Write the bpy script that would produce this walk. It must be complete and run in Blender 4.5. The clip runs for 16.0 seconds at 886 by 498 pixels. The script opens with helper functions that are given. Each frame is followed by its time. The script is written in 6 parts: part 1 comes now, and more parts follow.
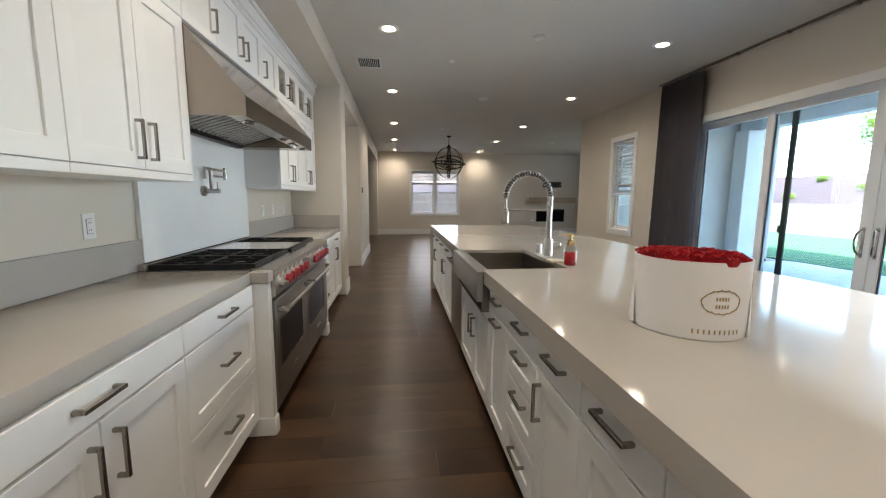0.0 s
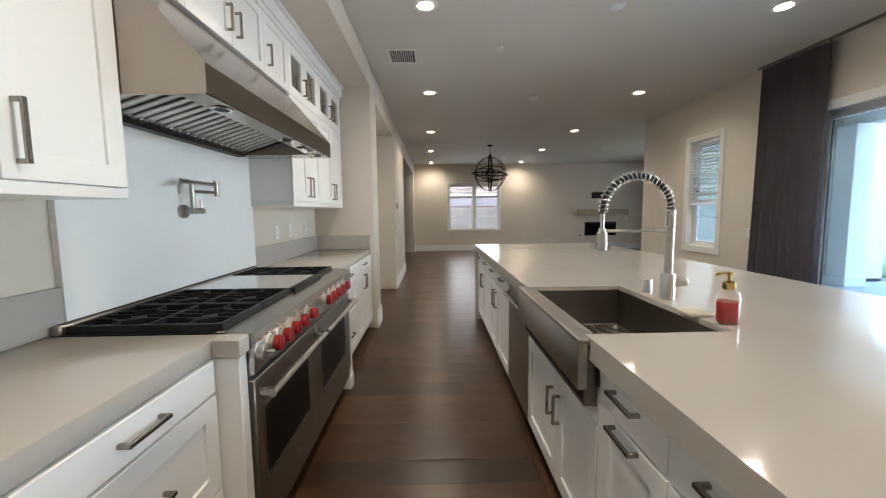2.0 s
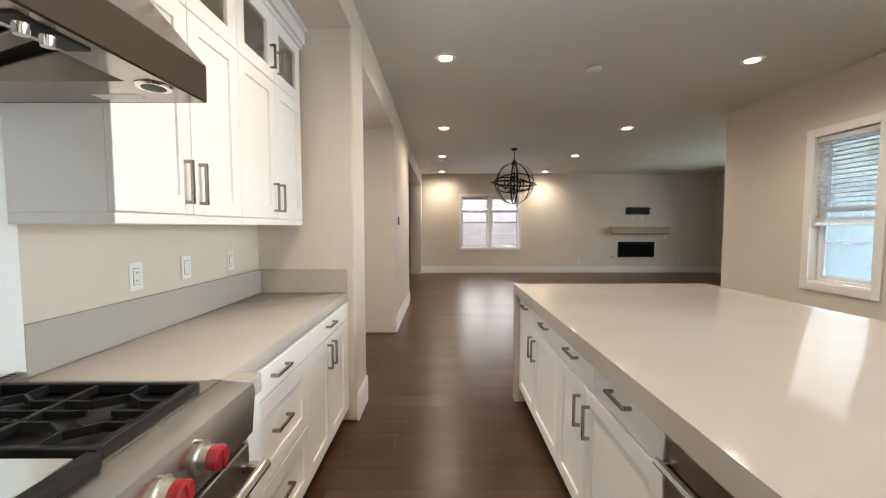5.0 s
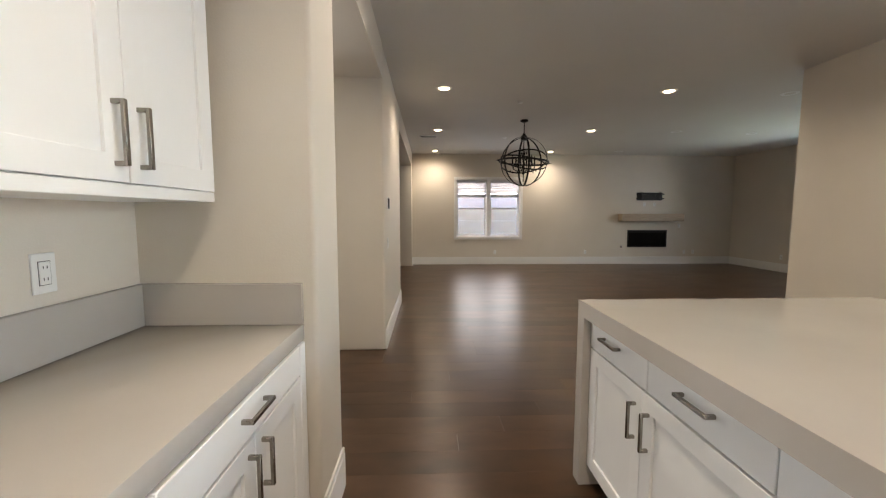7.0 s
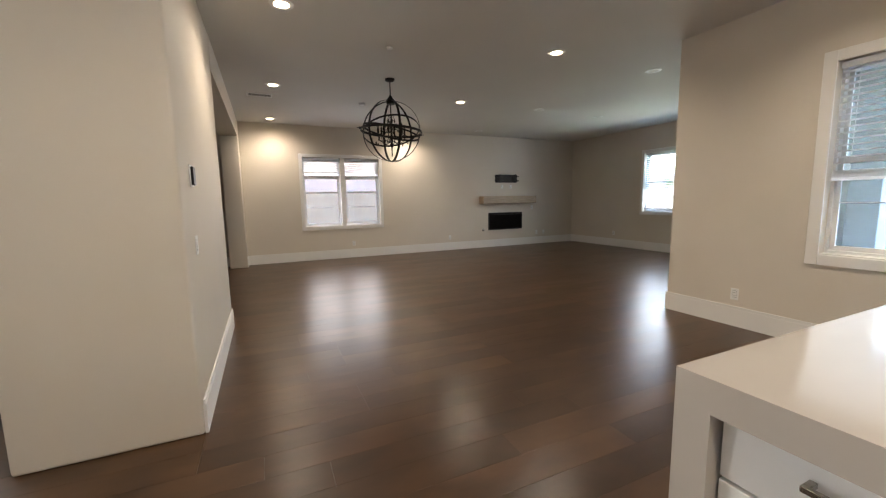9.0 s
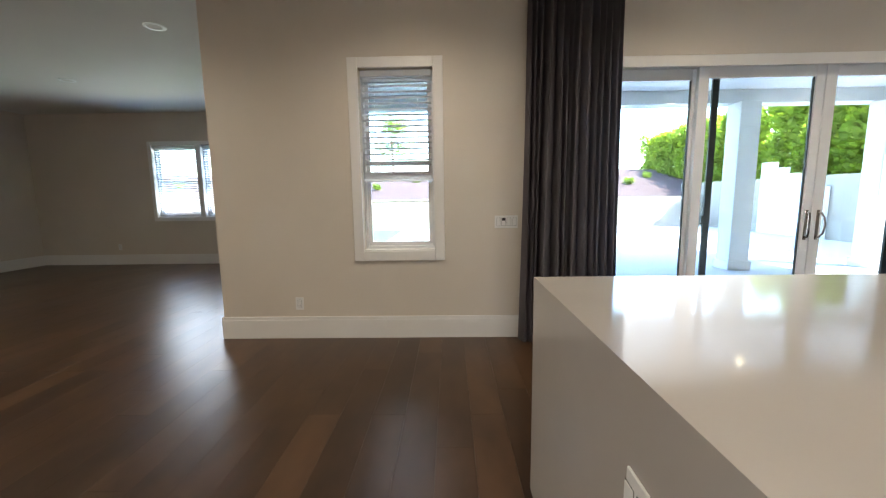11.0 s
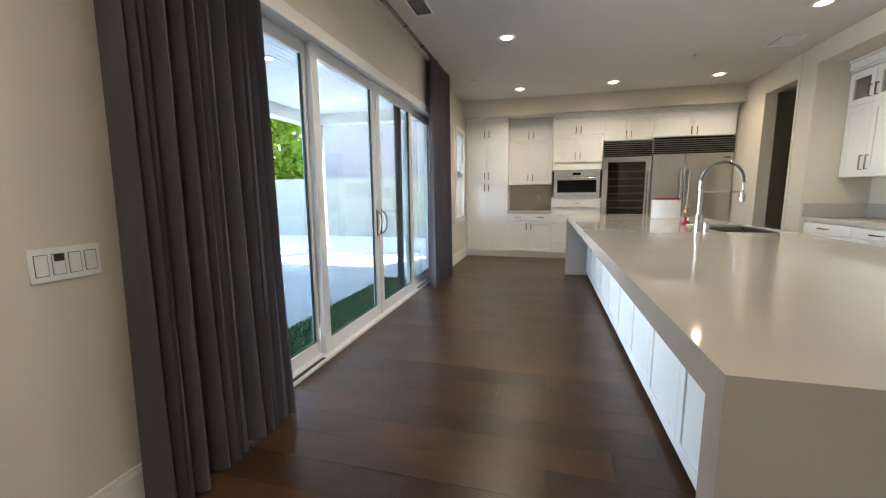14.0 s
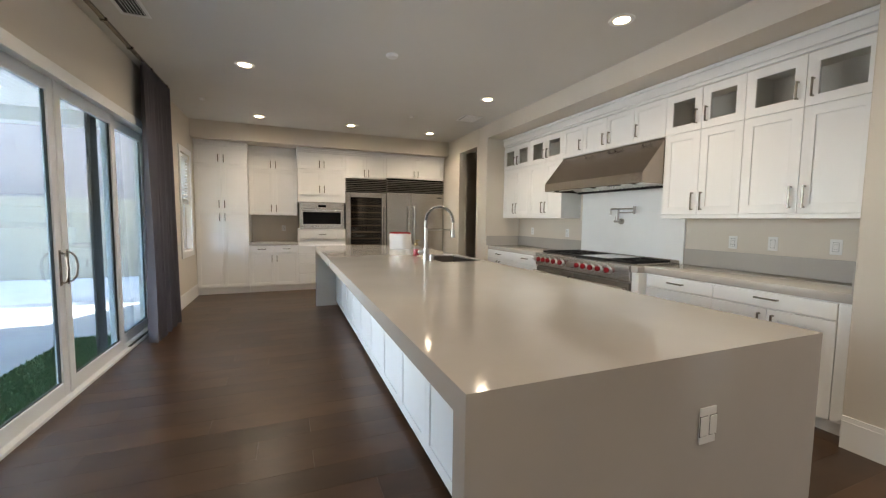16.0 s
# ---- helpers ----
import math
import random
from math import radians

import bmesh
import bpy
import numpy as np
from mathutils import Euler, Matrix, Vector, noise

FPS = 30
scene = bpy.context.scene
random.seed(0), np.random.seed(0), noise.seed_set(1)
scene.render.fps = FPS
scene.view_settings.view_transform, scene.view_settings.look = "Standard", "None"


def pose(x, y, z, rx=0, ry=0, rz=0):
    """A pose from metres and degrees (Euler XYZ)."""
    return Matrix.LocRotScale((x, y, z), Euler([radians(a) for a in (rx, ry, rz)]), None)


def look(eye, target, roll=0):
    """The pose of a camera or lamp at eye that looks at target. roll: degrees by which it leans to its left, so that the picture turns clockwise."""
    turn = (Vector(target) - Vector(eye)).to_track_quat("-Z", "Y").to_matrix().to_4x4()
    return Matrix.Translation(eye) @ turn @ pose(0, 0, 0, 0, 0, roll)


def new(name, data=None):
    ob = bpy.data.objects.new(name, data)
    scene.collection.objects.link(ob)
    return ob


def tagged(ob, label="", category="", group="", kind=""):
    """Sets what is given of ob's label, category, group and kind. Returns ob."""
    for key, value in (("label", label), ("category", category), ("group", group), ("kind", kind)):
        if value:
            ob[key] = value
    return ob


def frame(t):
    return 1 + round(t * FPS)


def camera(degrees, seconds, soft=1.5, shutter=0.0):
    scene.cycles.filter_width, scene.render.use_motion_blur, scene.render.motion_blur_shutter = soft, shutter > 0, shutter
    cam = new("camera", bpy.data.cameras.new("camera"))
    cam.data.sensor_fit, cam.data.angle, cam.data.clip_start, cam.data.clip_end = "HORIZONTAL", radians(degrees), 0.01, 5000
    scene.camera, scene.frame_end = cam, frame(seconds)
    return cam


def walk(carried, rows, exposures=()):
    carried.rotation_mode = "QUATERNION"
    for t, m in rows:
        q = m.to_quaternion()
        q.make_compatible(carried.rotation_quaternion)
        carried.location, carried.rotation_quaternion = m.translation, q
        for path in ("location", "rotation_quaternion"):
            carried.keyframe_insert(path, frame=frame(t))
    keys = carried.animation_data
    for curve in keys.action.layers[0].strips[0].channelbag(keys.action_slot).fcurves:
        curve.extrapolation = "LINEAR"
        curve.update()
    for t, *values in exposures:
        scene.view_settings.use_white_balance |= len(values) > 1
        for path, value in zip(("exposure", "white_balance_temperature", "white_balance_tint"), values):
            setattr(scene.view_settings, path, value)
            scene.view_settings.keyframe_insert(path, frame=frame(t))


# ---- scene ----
PATH = [
    (0, (0.415, 1.304, 1.322), (0.642, 3.274, 1.061), 0.4),
    (0.5, (0.432, 1.453, 1.318), (0.609, 3.428, 1.061), 0.1),
    (1, (0.383, 1.658, 1.324), (0.518, 3.639, 1.081), -0.1),
    (1.5, (0.385, 1.876, 1.317), (0.47, 3.862, 1.1), -0.5),
    (2, (0.382, 2.143, 1.34), (0.423, 4.134, 1.149), -0.7),
    (2.5, (0.354, 2.427, 1.359), (0.378, 4.422, 1.211), -0.5),
    (3, (0.348, 2.705, 1.377), (0.354, 4.702, 1.265), -0.4),
    (3.5, (0.363, 2.969, 1.399), (0.364, 4.967, 1.293), -0.3),
    (4, (0.343, 3.257, 1.397), (0.336, 5.254, 1.293), -0.1),
    (6.5, (0.194, 4.783, 1.362), (0.249, 6.776, 1.203), 0.1),
    (7, (0.127, 5.063, 1.354), (0.202, 7.053, 1.175), 0.1),
    (7.5, (0.095, 5.377, 1.347), (0.205, 7.363, 1.136), 0.1),
    (8, (0.065, 5.759, 1.323), (0.317, 7.731, 1.101), 0.1),
    (8.5, (0.065, 6.104, 1.307), (0.55, 8.031, 1.074), -0.3),
    (9, (0.088, 6.424, 1.296), (0.91, 8.229, 1.045), -1.0),
    (9.5, (0.128, 6.726, 1.3), (1.427, 8.221, 1.019), -2.0),
    (10, (0.337, 6.984, 1.292), (2.035, 7.999, 1.0), -2.1),
    (10.2, (0.436, 7.055, 1.275), (2.247, 7.855, 0.988), -1.8),
    (12.3, (1.765, 7.514, 1.242), (3.533, 6.616, 0.98), -0.1),
    (12.5, (1.901, 7.539, 1.255), (3.594, 6.51, 0.987), -0.1),
    (13, (2.221, 7.612, 1.243), (3.671, 6.263, 0.968), -0.4),
    (13.5, (2.522, 7.695, 1.242), (3.604, 6.036, 0.962), -0.6),
    (14, (2.736, 7.695, 1.252), (3.242, 5.781, 0.967), -0.5),
    (14.5, (2.805, 7.732, 1.297), (2.718, 5.753, 1.023), 0.1),
    (15, (2.819, 7.759, 1.318), (2.37, 5.825, 1.081), 0.7),
    (15.5, (2.819, 7.757, 1.336), (2.179, 5.872, 1.147), 0.9),
    (16, (2.816, 7.768, 1.352), (2.071, 5.918, 1.202), 0.7),
]
cam = camera(97.7, 16.0, soft=1.2)
walk(cam, [(t, look(eye, target, roll)) for t, eye, target, roll in PATH], [
    (0.0, 4.7, 6300, 9), (1.5, 4.85, 6300, 9), (3.0, 5.15, 6300, 10), (4.2, 5.4, 6700, 11), (7.0, 5.1, 6700, 11), (8.5, 5.25, 6600, 11), (9.2, 5.2, 6700, 12), (10.0, 5.13, 6500, 11),
    (11.5, 4.8, 6500, 10), (12.5, 4.55, 6350, 9), (13.5, 4.6, 6450, 9), (14.0, 4.9, 6600, 9), (14.5, 5.0, 6650, 8), (16.0, 4.7, 6850, 11)])

# ---- light ----
SUN_EL, SUN_AZ = 52.0, 210.0
world = bpy.data.worlds.new("world")
scene.world = world
world.use_nodes = True
_wn = world.node_tree
_sky = _wn.nodes.new("ShaderNodeTexSky")
_sky.sky_type = 'NISHITA'
_sky.sun_disc = False
_sky.sun_elevation, _sky.sun_rotation = radians(SUN_EL), radians(SUN_AZ)
_wn.links.new(_sky.outputs[0], _wn.nodes["Background"].inputs[0])
_wn.nodes["Background"].inputs[1].default_value = 0.15
_sd = bpy.data.lights.new("sun", 'SUN')
_sd.energy, _sd.angle, _sd.color = 2.0, radians(0.5), (1.0, 0.95, 0.88)
sun_ob = new("sun", _sd)
_az, _el = radians(SUN_AZ), radians(SUN_EL)
sun_ob.matrix_world = look((math.sin(_az) * math.cos(_el) * 40, math.cos(_az) * math.cos(_el) * 40, math.sin(_el) * 40), (0, 0, 0))
CAN_POWER = 2.5
CAN_COLOR = (1.0, 0.87, 0.70)


def daylight(name, at, to, width, height, power, spread=140):
    """The sky's light in a glazed opening."""
    ld = bpy.data.lights.new(name, 'AREA')
    ld.shape, ld.size, ld.size_y = 'RECTANGLE', width, height
    ld.energy, ld.color, ld.spread = power, (0.945, 0.975, 1.0), radians(spread)
    lo = new(name, ld)
    lo.matrix_world = look(at, to)
    return lo


daylight("patio_daylight", (4.32, 4.28, 1.2), (0, 4.28, 0.9), 2.9, 2.2, 0.95, 88)
daylight("window_daylight_east", (4.27, 7.72, 1.55), (0, 7.72, 0.6), 0.6, 1.5, 0.08)
daylight("window_daylight_north", (1.74, 15.48, 1.5), (1.74, 10.0, 0.4), 1.7, 1.5, 0.33)
daylight("window_daylight_living", (8.49, 12.15, 1.6), (4.0, 12.15, 0.6), 1.8, 1.4, 1.3)
daylight("hall_daylight", (-2.46, 9.70, 1.2), (-2.2, 5.0, 0.6), 1.5, 2.1, 1.6)


# ---- materials ----
def make_mat(name, color, rough=0.5, metal=0.0, var=0.06, scale=6.0, bump=0.0, bscale=60.0, rvar=0.0, stretch=(1, 1, 1),
             coat=0.0, rand=0.0, tint=None, spec=0.5, aniso=0.0, island=False, shift=False):
    m = bpy.data.materials.new(name)
    m.use_nodes = True
    nt = m.node_tree
    b = nt.nodes["Principled BSDF"]
    tc = nt.nodes.new("ShaderNodeTexCoord")
    mp = nt.nodes.new("ShaderNodeMapping")
    mp.inputs["Scale"].default_value = stretch
    nt.links.new(tc.outputs["Object"], mp.inputs["Vector"])
    n1 = nt.nodes.new("ShaderNodeTexNoise")
    n1.inputs["Scale"].default_value = scale
    n1.inputs["Detail"].default_value = 6
    nt.links.new(mp.outputs[0], n1.inputs["Vector"])
    ramp = nt.nodes.new("ShaderNodeMix")
    ramp.data_type = 'RGBA'
    lo = tint if tint else [c * (1 - var) for c in color]
    hi = [min(1, c * (1 + var)) for c in color]
    ramp.inputs[6].default_value = (*lo, 1)
    ramp.inputs[7].default_value = (*hi, 1)
    st = nt.nodes.new("ShaderNodeMapRange")
    st.inputs[1].default_value, st.inputs[2].default_value = 0.3, 0.7
    nt.links.new(n1.outputs[0], st.inputs[0])
    nt.links.new(st.outputs[0], ramp.inputs[0])
    out = ramp.outputs[2]
    if shift:
        so = nt.nodes.new("ShaderNodeObjectInfo")
        sv = nt.nodes.new("ShaderNodeVectorMath")
        sv.operation = 'SCALE'
        sv.inputs[0].default_value = (37.0, 61.0, 0.0)
        nt.links.new(so.outputs["Random"], sv.inputs["Scale"])
        nt.links.new(sv.outputs[0], mp.inputs["Location"])
    if rand:
        oi = nt.nodes.new("ShaderNodeObjectInfo") if not island else nt.nodes.new("ShaderNodeNewGeometry")
        mr = nt.nodes.new("ShaderNodeMapRange")
        mr.inputs[3].default_value, mr.inputs[4].default_value = 1 - rand, 1 + rand
        nt.links.new(oi.outputs["Random Per Island" if island else "Random"], mr.inputs[0])
        vm = nt.nodes.new("ShaderNodeVectorMath")
        vm.operation = 'SCALE'
        nt.links.new(out, vm.inputs[0])
        nt.links.new(mr.outputs[0], vm.inputs["Scale"])
        out = vm.outputs[0]
    nt.links.new(out, b.inputs["Base Color"])
    b.inputs["Metallic"].default_value = metal
    b.inputs["Roughness"].default_value = rough
    b.inputs["Specular IOR Level"].default_value = spec
    b.inputs["Coat Weight"].default_value = coat
    b.inputs["Coat Roughness"].default_value = 0.08
    if aniso:
        b.inputs["Anisotropic"].default_value = aniso
    if rvar:
        n3 = nt.nodes.new("ShaderNodeTexNoise")
        n3.inputs["Scale"].default_value = scale * 0.4
        n3.inputs["Detail"].default_value = 4
        nt.links.new(mp.outputs[0], n3.inputs["Vector"])
        m3 = nt.nodes.new("ShaderNodeMapRange")
        m3.inputs[1].default_value, m3.inputs[2].default_value = 0.3, 0.7
        m3.inputs[3].default_value, m3.inputs[4].default_value = max(0.02, rough - rvar), rough + rvar
        nt.links.new(n3.outputs[0], m3.inputs[0])
        nt.links.new(m3.outputs[0], b.inputs["Roughness"])
    if bump:
        n2 = nt.nodes.new("ShaderNodeTexNoise")
        n2.inputs["Scale"].default_value = bscale
        n2.inputs["Detail"].default_value = 4
        nt.links.new(mp.outputs[0], n2.inputs["Vector"])
        bp = nt.nodes.new("ShaderNodeBump")
        bp.inputs["Strength"].default_value = bump
        bp.inputs["Distance"].default_value = 0.01
        nt.links.new(n2.outputs[0], bp.inputs["Height"])
        nt.links.new(bp.outputs[0], b.inputs["Normal"])
    return m


def glass_mat(name, color=(1, 1, 1), rough=0.0, gloss=1.0):
    m = bpy.data.materials.new(name)
    m.use_nodes = True
    nt = m.node_tree
    nt.nodes.remove(nt.nodes["Principled BSDF"])
    tr = nt.nodes.new("ShaderNodeBsdfTransparent")
    tr.inputs[0].default_value = (*color, 1)
    gl = nt.nodes.new("ShaderNodeBsdfGlossy")
    gl.inputs["Roughness"].default_value = rough
    gl.inputs[0].default_value = (gloss, gloss, gloss, 1)
    lw = nt.nodes.new("ShaderNodeLayerWeight")
    pw = nt.nodes.new("ShaderNodeMath")
    pw.operation = 'POWER'
    pw.inputs[1].default_value = 5.0
    nt.links.new(lw.outputs["Facing"], pw.inputs[0])
    fr = nt.nodes.new("ShaderNodeMath")
    fr.operation = 'MULTIPLY_ADD'
    fr.inputs[1].default_value, fr.inputs[2].default_value = 0.92, 0.045
    nt.links.new(pw.outputs[0], fr.inputs[0])
    mx = nt.nodes.new("ShaderNodeMixShader")
    nt.links.new(fr.outputs[0], mx.inputs[0])
    nt.links.new(tr.outputs[0], mx.inputs[1])
    nt.links.new(gl.outputs[0], mx.inputs[2])
    nt.links.new(mx.outputs[0], nt.nodes["Material Output"].inputs[0])
    return m


def emit_mat(name, color, strength):
    m = bpy.data.materials.new(name)
    m.use_nodes = True
    b = m.node_tree.nodes["Principled BSDF"]
    b.inputs["Base Color"].default_value = (0.9, 0.88, 0.82, 1)
    b.inputs["Emission Color"].default_value = (*color, 1)
    b.inputs["Emission Strength"].default_value = strength
    return m


def wood_floor_mat(name, island):
    m = make_mat(name, (0.058, 0.0305, 0.0155), rough=0.30, var=0.30, scale=2.9, bump=0.005, bscale=11, rvar=0.02,
                 stretch=(0.8, 1.7, 1), rand=0.32, tint=(0.037, 0.0195, 0.0105), spec=0.36, island=island, shift=not island)
    return m


M_WALL = make_mat("greige_paint", (0.66, 0.605, 0.53), rough=0.62, var=0.025, scale=1.3, bump=0.10, bscale=160)
M_CEIL = make_mat("ceiling_paint", (0.67, 0.655, 0.62), rough=0.75, var=0.025, scale=1.0, bump=0.12, bscale=140)
M_TRIM = make_mat("white_trim", (0.80, 0.79, 0.77), rough=0.35, var=0.02, scale=3)
M_CAB = make_mat("white_lacquer", (0.83, 0.83, 0.825), rough=0.30, var=0.02, scale=2.5, bump=0.03, bscale=40)
M_CABIN = make_mat("cabinet_inside", (0.66, 0.64, 0.60), rough=0.6, var=0.04, scale=3)
M_QUARTZ = make_mat("warm_quartz", (0.46, 0.43, 0.398), rough=0.085, spec=0.28, var=0.05, scale=1.8, bump=0.0, rvar=0.03)
M_SPLASH = make_mat("pale_quartz_slab", (0.86, 0.87, 0.87), rough=0.22, var=0.03, scale=2.0, rvar=0.05)
M_FLOOR = wood_floor_mat("dark_oak", False)
M_FLOORB = wood_floor_mat("dark_oak_rows", True)
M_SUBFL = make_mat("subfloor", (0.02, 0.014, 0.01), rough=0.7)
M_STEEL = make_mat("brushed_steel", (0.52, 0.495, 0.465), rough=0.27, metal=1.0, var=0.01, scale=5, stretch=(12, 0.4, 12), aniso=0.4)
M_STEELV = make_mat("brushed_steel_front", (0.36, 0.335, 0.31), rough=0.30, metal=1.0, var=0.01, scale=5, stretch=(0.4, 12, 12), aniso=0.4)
M_APRON = make_mat("satin_apron_steel", (0.50, 0.475, 0.45), rough=0.38, metal=1.0, var=0.02, scale=5, stretch=(12, 0.4, 12), aniso=0.4)
M_HOOD = make_mat("hood_steel", (0.36, 0.31, 0.268), rough=0.20, metal=1.0, var=0.02, scale=5, stretch=(12, 0.4, 12), aniso=0.5)
M_FRIDGE = make_mat("fridge_steel", (0.52, 0.50, 0.475), rough=0.27, metal=1.0, var=0.02, scale=5, stretch=(12, 12, 0.4), aniso=0.4)
M_LOUVRE = make_mat("louvre_steel", (0.66, 0.64, 0.61), rough=0.42, metal=1.0, var=0.03, scale=8)
M_BAFFLE = make_mat("baffle_steel", (0.62, 0.60, 0.57), rough=0.25, metal=1.0, var=0.05, scale=8, rand=0.12)
M_GRIDDLE = make_mat("griddle_steel", (0.80, 0.81, 0.80), rough=0.22, metal=1.0, var=0.03, scale=3, rvar=0.05)
M_DSTEEL = make_mat("dark_sink_steel", (0.26, 0.235, 0.215), rough=0.34, metal=1.0, var=0.10, scale=6, bump=0.05, bscale=90, rvar=0.08)
M_NICKEL = make_mat("satin_nickel", (0.31, 0.285, 0.255), rough=0.25, metal=1.0, var=0.08, scale=30)
M_PEWTER = make_mat("brushed_pewter", (0.40, 0.38, 0.355), rough=0.30, metal=1.0, var=0.05, scale=25)
M_SATIN = make_mat("satin_steel", (0.56, 0.54, 0.51), rough=0.31, metal=1.0, var=0.04, scale=25)
M_CHROME = make_mat("chrome", (0.72, 0.71, 0.70), rough=0.10, metal=1.0, var=0.03, scale=20)
M_IRON = make_mat("cast_iron", (0.009, 0.009, 0.010), rough=0.50, var=0.25, scale=40, bump=0.15, bscale=220, spec=0.28)
M_BLACK = make_mat("black_enamel", (0.008, 0.008, 0.009), rough=0.34, var=0.2, scale=20, spec=0.3)
M_BLACKM = make_mat("black_metal", (0.015, 0.014, 0.014), rough=0.45, metal=0.6, var=0.2, scale=30)
M_DGLASS = make_mat("dark_oven_glass", (0.006, 0.0055, 0.0055), rough=0.22, var=0.1, scale=5, spec=0.08)
M_RED = make_mat("red_knob", (0.27, 0.006, 0.013), rough=0.30, var=0.12, scale=20, coat=0.25)
M_WHITEPL = make_mat("white_plastic", (0.80, 0.80, 0.79), rough=0.35, var=0.015, scale=20)
M_SLOT = make_mat("dark_slot", (0.03, 0.03, 0.03), rough=0.6)
M_CURT = make_mat("grey_linen", (0.17, 0.155, 0.17), rough=0.9, var=0.07, scale=9, bump=0.12, bscale=420, stretch=(1, 1, 0.3))
M_VINYL = make_mat("white_vinyl", (0.80, 0.81, 0.82), rough=0.38, var=0.015, scale=5)
M_GASKET = make_mat("dark_gasket", (0.035, 0.04, 0.038), rough=0.5)
M_GLASS = glass_mat("low_e_glass", (0.68, 0.74, 0.75), 0.0, 0.7)
M_GLASSN = glass_mat("window_glass", (0.97, 0.985, 0.98), 0.0, 0.7)
M_CLEAR = glass_mat("clear_glass", (0.95, 0.95, 0.94), 0.02)
M_CANDISC = emit_mat("lamp_glow", (1.0, 0.78, 0.50), 1.7)
M_BUCKET = make_mat("white_card", (0.80, 0.79, 0.80), rough=0.5, var=0.02, scale=8)
M_ROSE = make_mat("red_petals", (0.40, 0.004, 0.012), rough=0.6, var=0.35, scale=35)
M_GOLD = make_mat("gold_print", (0.42, 0.30, 0.16), rough=0.35, metal=0.7, var=0.1, scale=30)
M_GOLDP = make_mat("polished_gold", (0.72, 0.52, 0.22), rough=0.18, metal=1.0, var=0.05, scale=30)
M_SOAP = make_mat("red_soap", (0.38, 0.012, 0.02), rough=0.15, var=0.1, scale=12, coat=0.6)
M_SPONGE = make_mat("cream_sponge", (0.62, 0.57, 0.46), rough=0.9, var=0.1, scale=30, bump=0.4, bscale=200)
M_MANTEL = make_mat("pale_wood", (0.40, 0.32, 0.235), rough=0.55, var=0.15, scale=5, stretch=(1, 8, 8), bump=0.15, bscale=40)
M_CONC = make_mat("patio_concrete", (0.41, 0.41, 0.42), rough=0.85, var=0.10, scale=1.6, bump=0.2, bscale=60)
M_STUCCO = make_mat("white_stucco", (0.72, 0.71, 0.69), rough=0.9, var=0.05, scale=2.5, bump=0.35, bscale=110)
M_BLOCK = make_mat("cream_block", (0.33, 0.30, 0.25), rough=0.9, var=0.08, scale=3, bump=0.35, bscale=80, rand=0.05)
M_NEIGH = make_mat("pink_stucco", (0.27, 0.235, 0.235), rough=0.9, var=0.05, scale=1.5, bump=0.3, bscale=80)
M_ROOF = make_mat("roof_tile", (0.22, 0.12, 0.08), rough=0.85, var=0.2, scale=6)
M_SOFFIT = make_mat("patio_boards", (0.80, 0.79, 0.78), rough=0.7, var=0.06, scale=3, rand=0.04)
M_TURF = make_mat("turf", (0.06, 0.15, 0.055), rough=0.9, var=0.3, scale=40, bump=0.7, bscale=300)
M_MULCH = make_mat("red_mulch", (0.062, 0.036, 0.034), rough=0.95, var=0.7, scale=7, bump=0.9, bscale=90)
def leafy(m, share=0.5):
    """Leaves let light through."""
    nt = m.node_tree
    b = nt.nodes["Principled BSDF"]
    t = nt.nodes.new("ShaderNodeBsdfTranslucent")
    nt.links.new(b.inputs["Base Color"].links[0].from_socket, t.inputs[0])
    mx = nt.nodes.new("ShaderNodeMixShader")
    mx.inputs[0].default_value = share
    nt.links.new(b.outputs[0], mx.inputs[1])
    nt.links.new(t.outputs[0], mx.inputs[2])
    nt.links.new(mx.outputs[0], nt.nodes["Material Output"].inputs[0])
    return m


M_LEAF = leafy(make_mat("leaf_green", (0.20, 0.29, 0.03), rough=0.6, var=0.4, scale=5, rand=0.12), 0.62)
M_HEDGE = leafy(make_mat("hedge_green", (0.27, 0.36, 0.03), rough=0.6, var=0.4, scale=4, rand=0.12), 0.7)
M_BLIND = leafy(make_mat("white_blind", (0.82, 0.82, 0.82), rough=0.45, var=0.03, scale=9), 0.5)
M_BARK = make_mat("bark", (0.12, 0.08, 0.055), rough=0.95, var=0.3, scale=12, bump=0.6, bscale=60)
M_EARTH = make_mat("earth", (0.20, 0.17, 0.13), rough=0.95, var=0.25, scale=0.8, bump=0.4, bscale=20)


# ---- mesh helpers ----
def add_box(bm, b, bevel=0.0, seg=1):
    x0, x1, y0, y1, z0, z1 = b
    x0, x1 = min(x0, x1), max(x0, x1)
    y0, y1 = min(y0, y1), max(y0, y1)
    z0, z1 = min(z0, z1), max(z0, z1)
    v = [bm.verts.new(p) for p in ((x0, y0, z0), (x1, y0, z0), (x1, y1, z0), (x0, y1, z0),
                                   (x0, y0, z1), (x1, y0, z1), (x1, y1, z1), (x0, y1, z1))]
    fs = [bm.faces.new([v[i] for i in q]) for q in ((3, 2, 1, 0), (4, 5, 6, 7), (0, 1, 5, 4), (1, 2, 6, 5), (2, 3, 7, 6), (3, 0, 4, 7))]
    if bevel:
        es = list({e for f in fs for e in f.edges})
        bmesh.ops.bevel(bm, geom=es, offset=min(bevel, 0.45 * min(x1 - x0, y1 - y0, z1 - z0)), segments=seg, affect='EDGES', profile=0.5)
    return bm


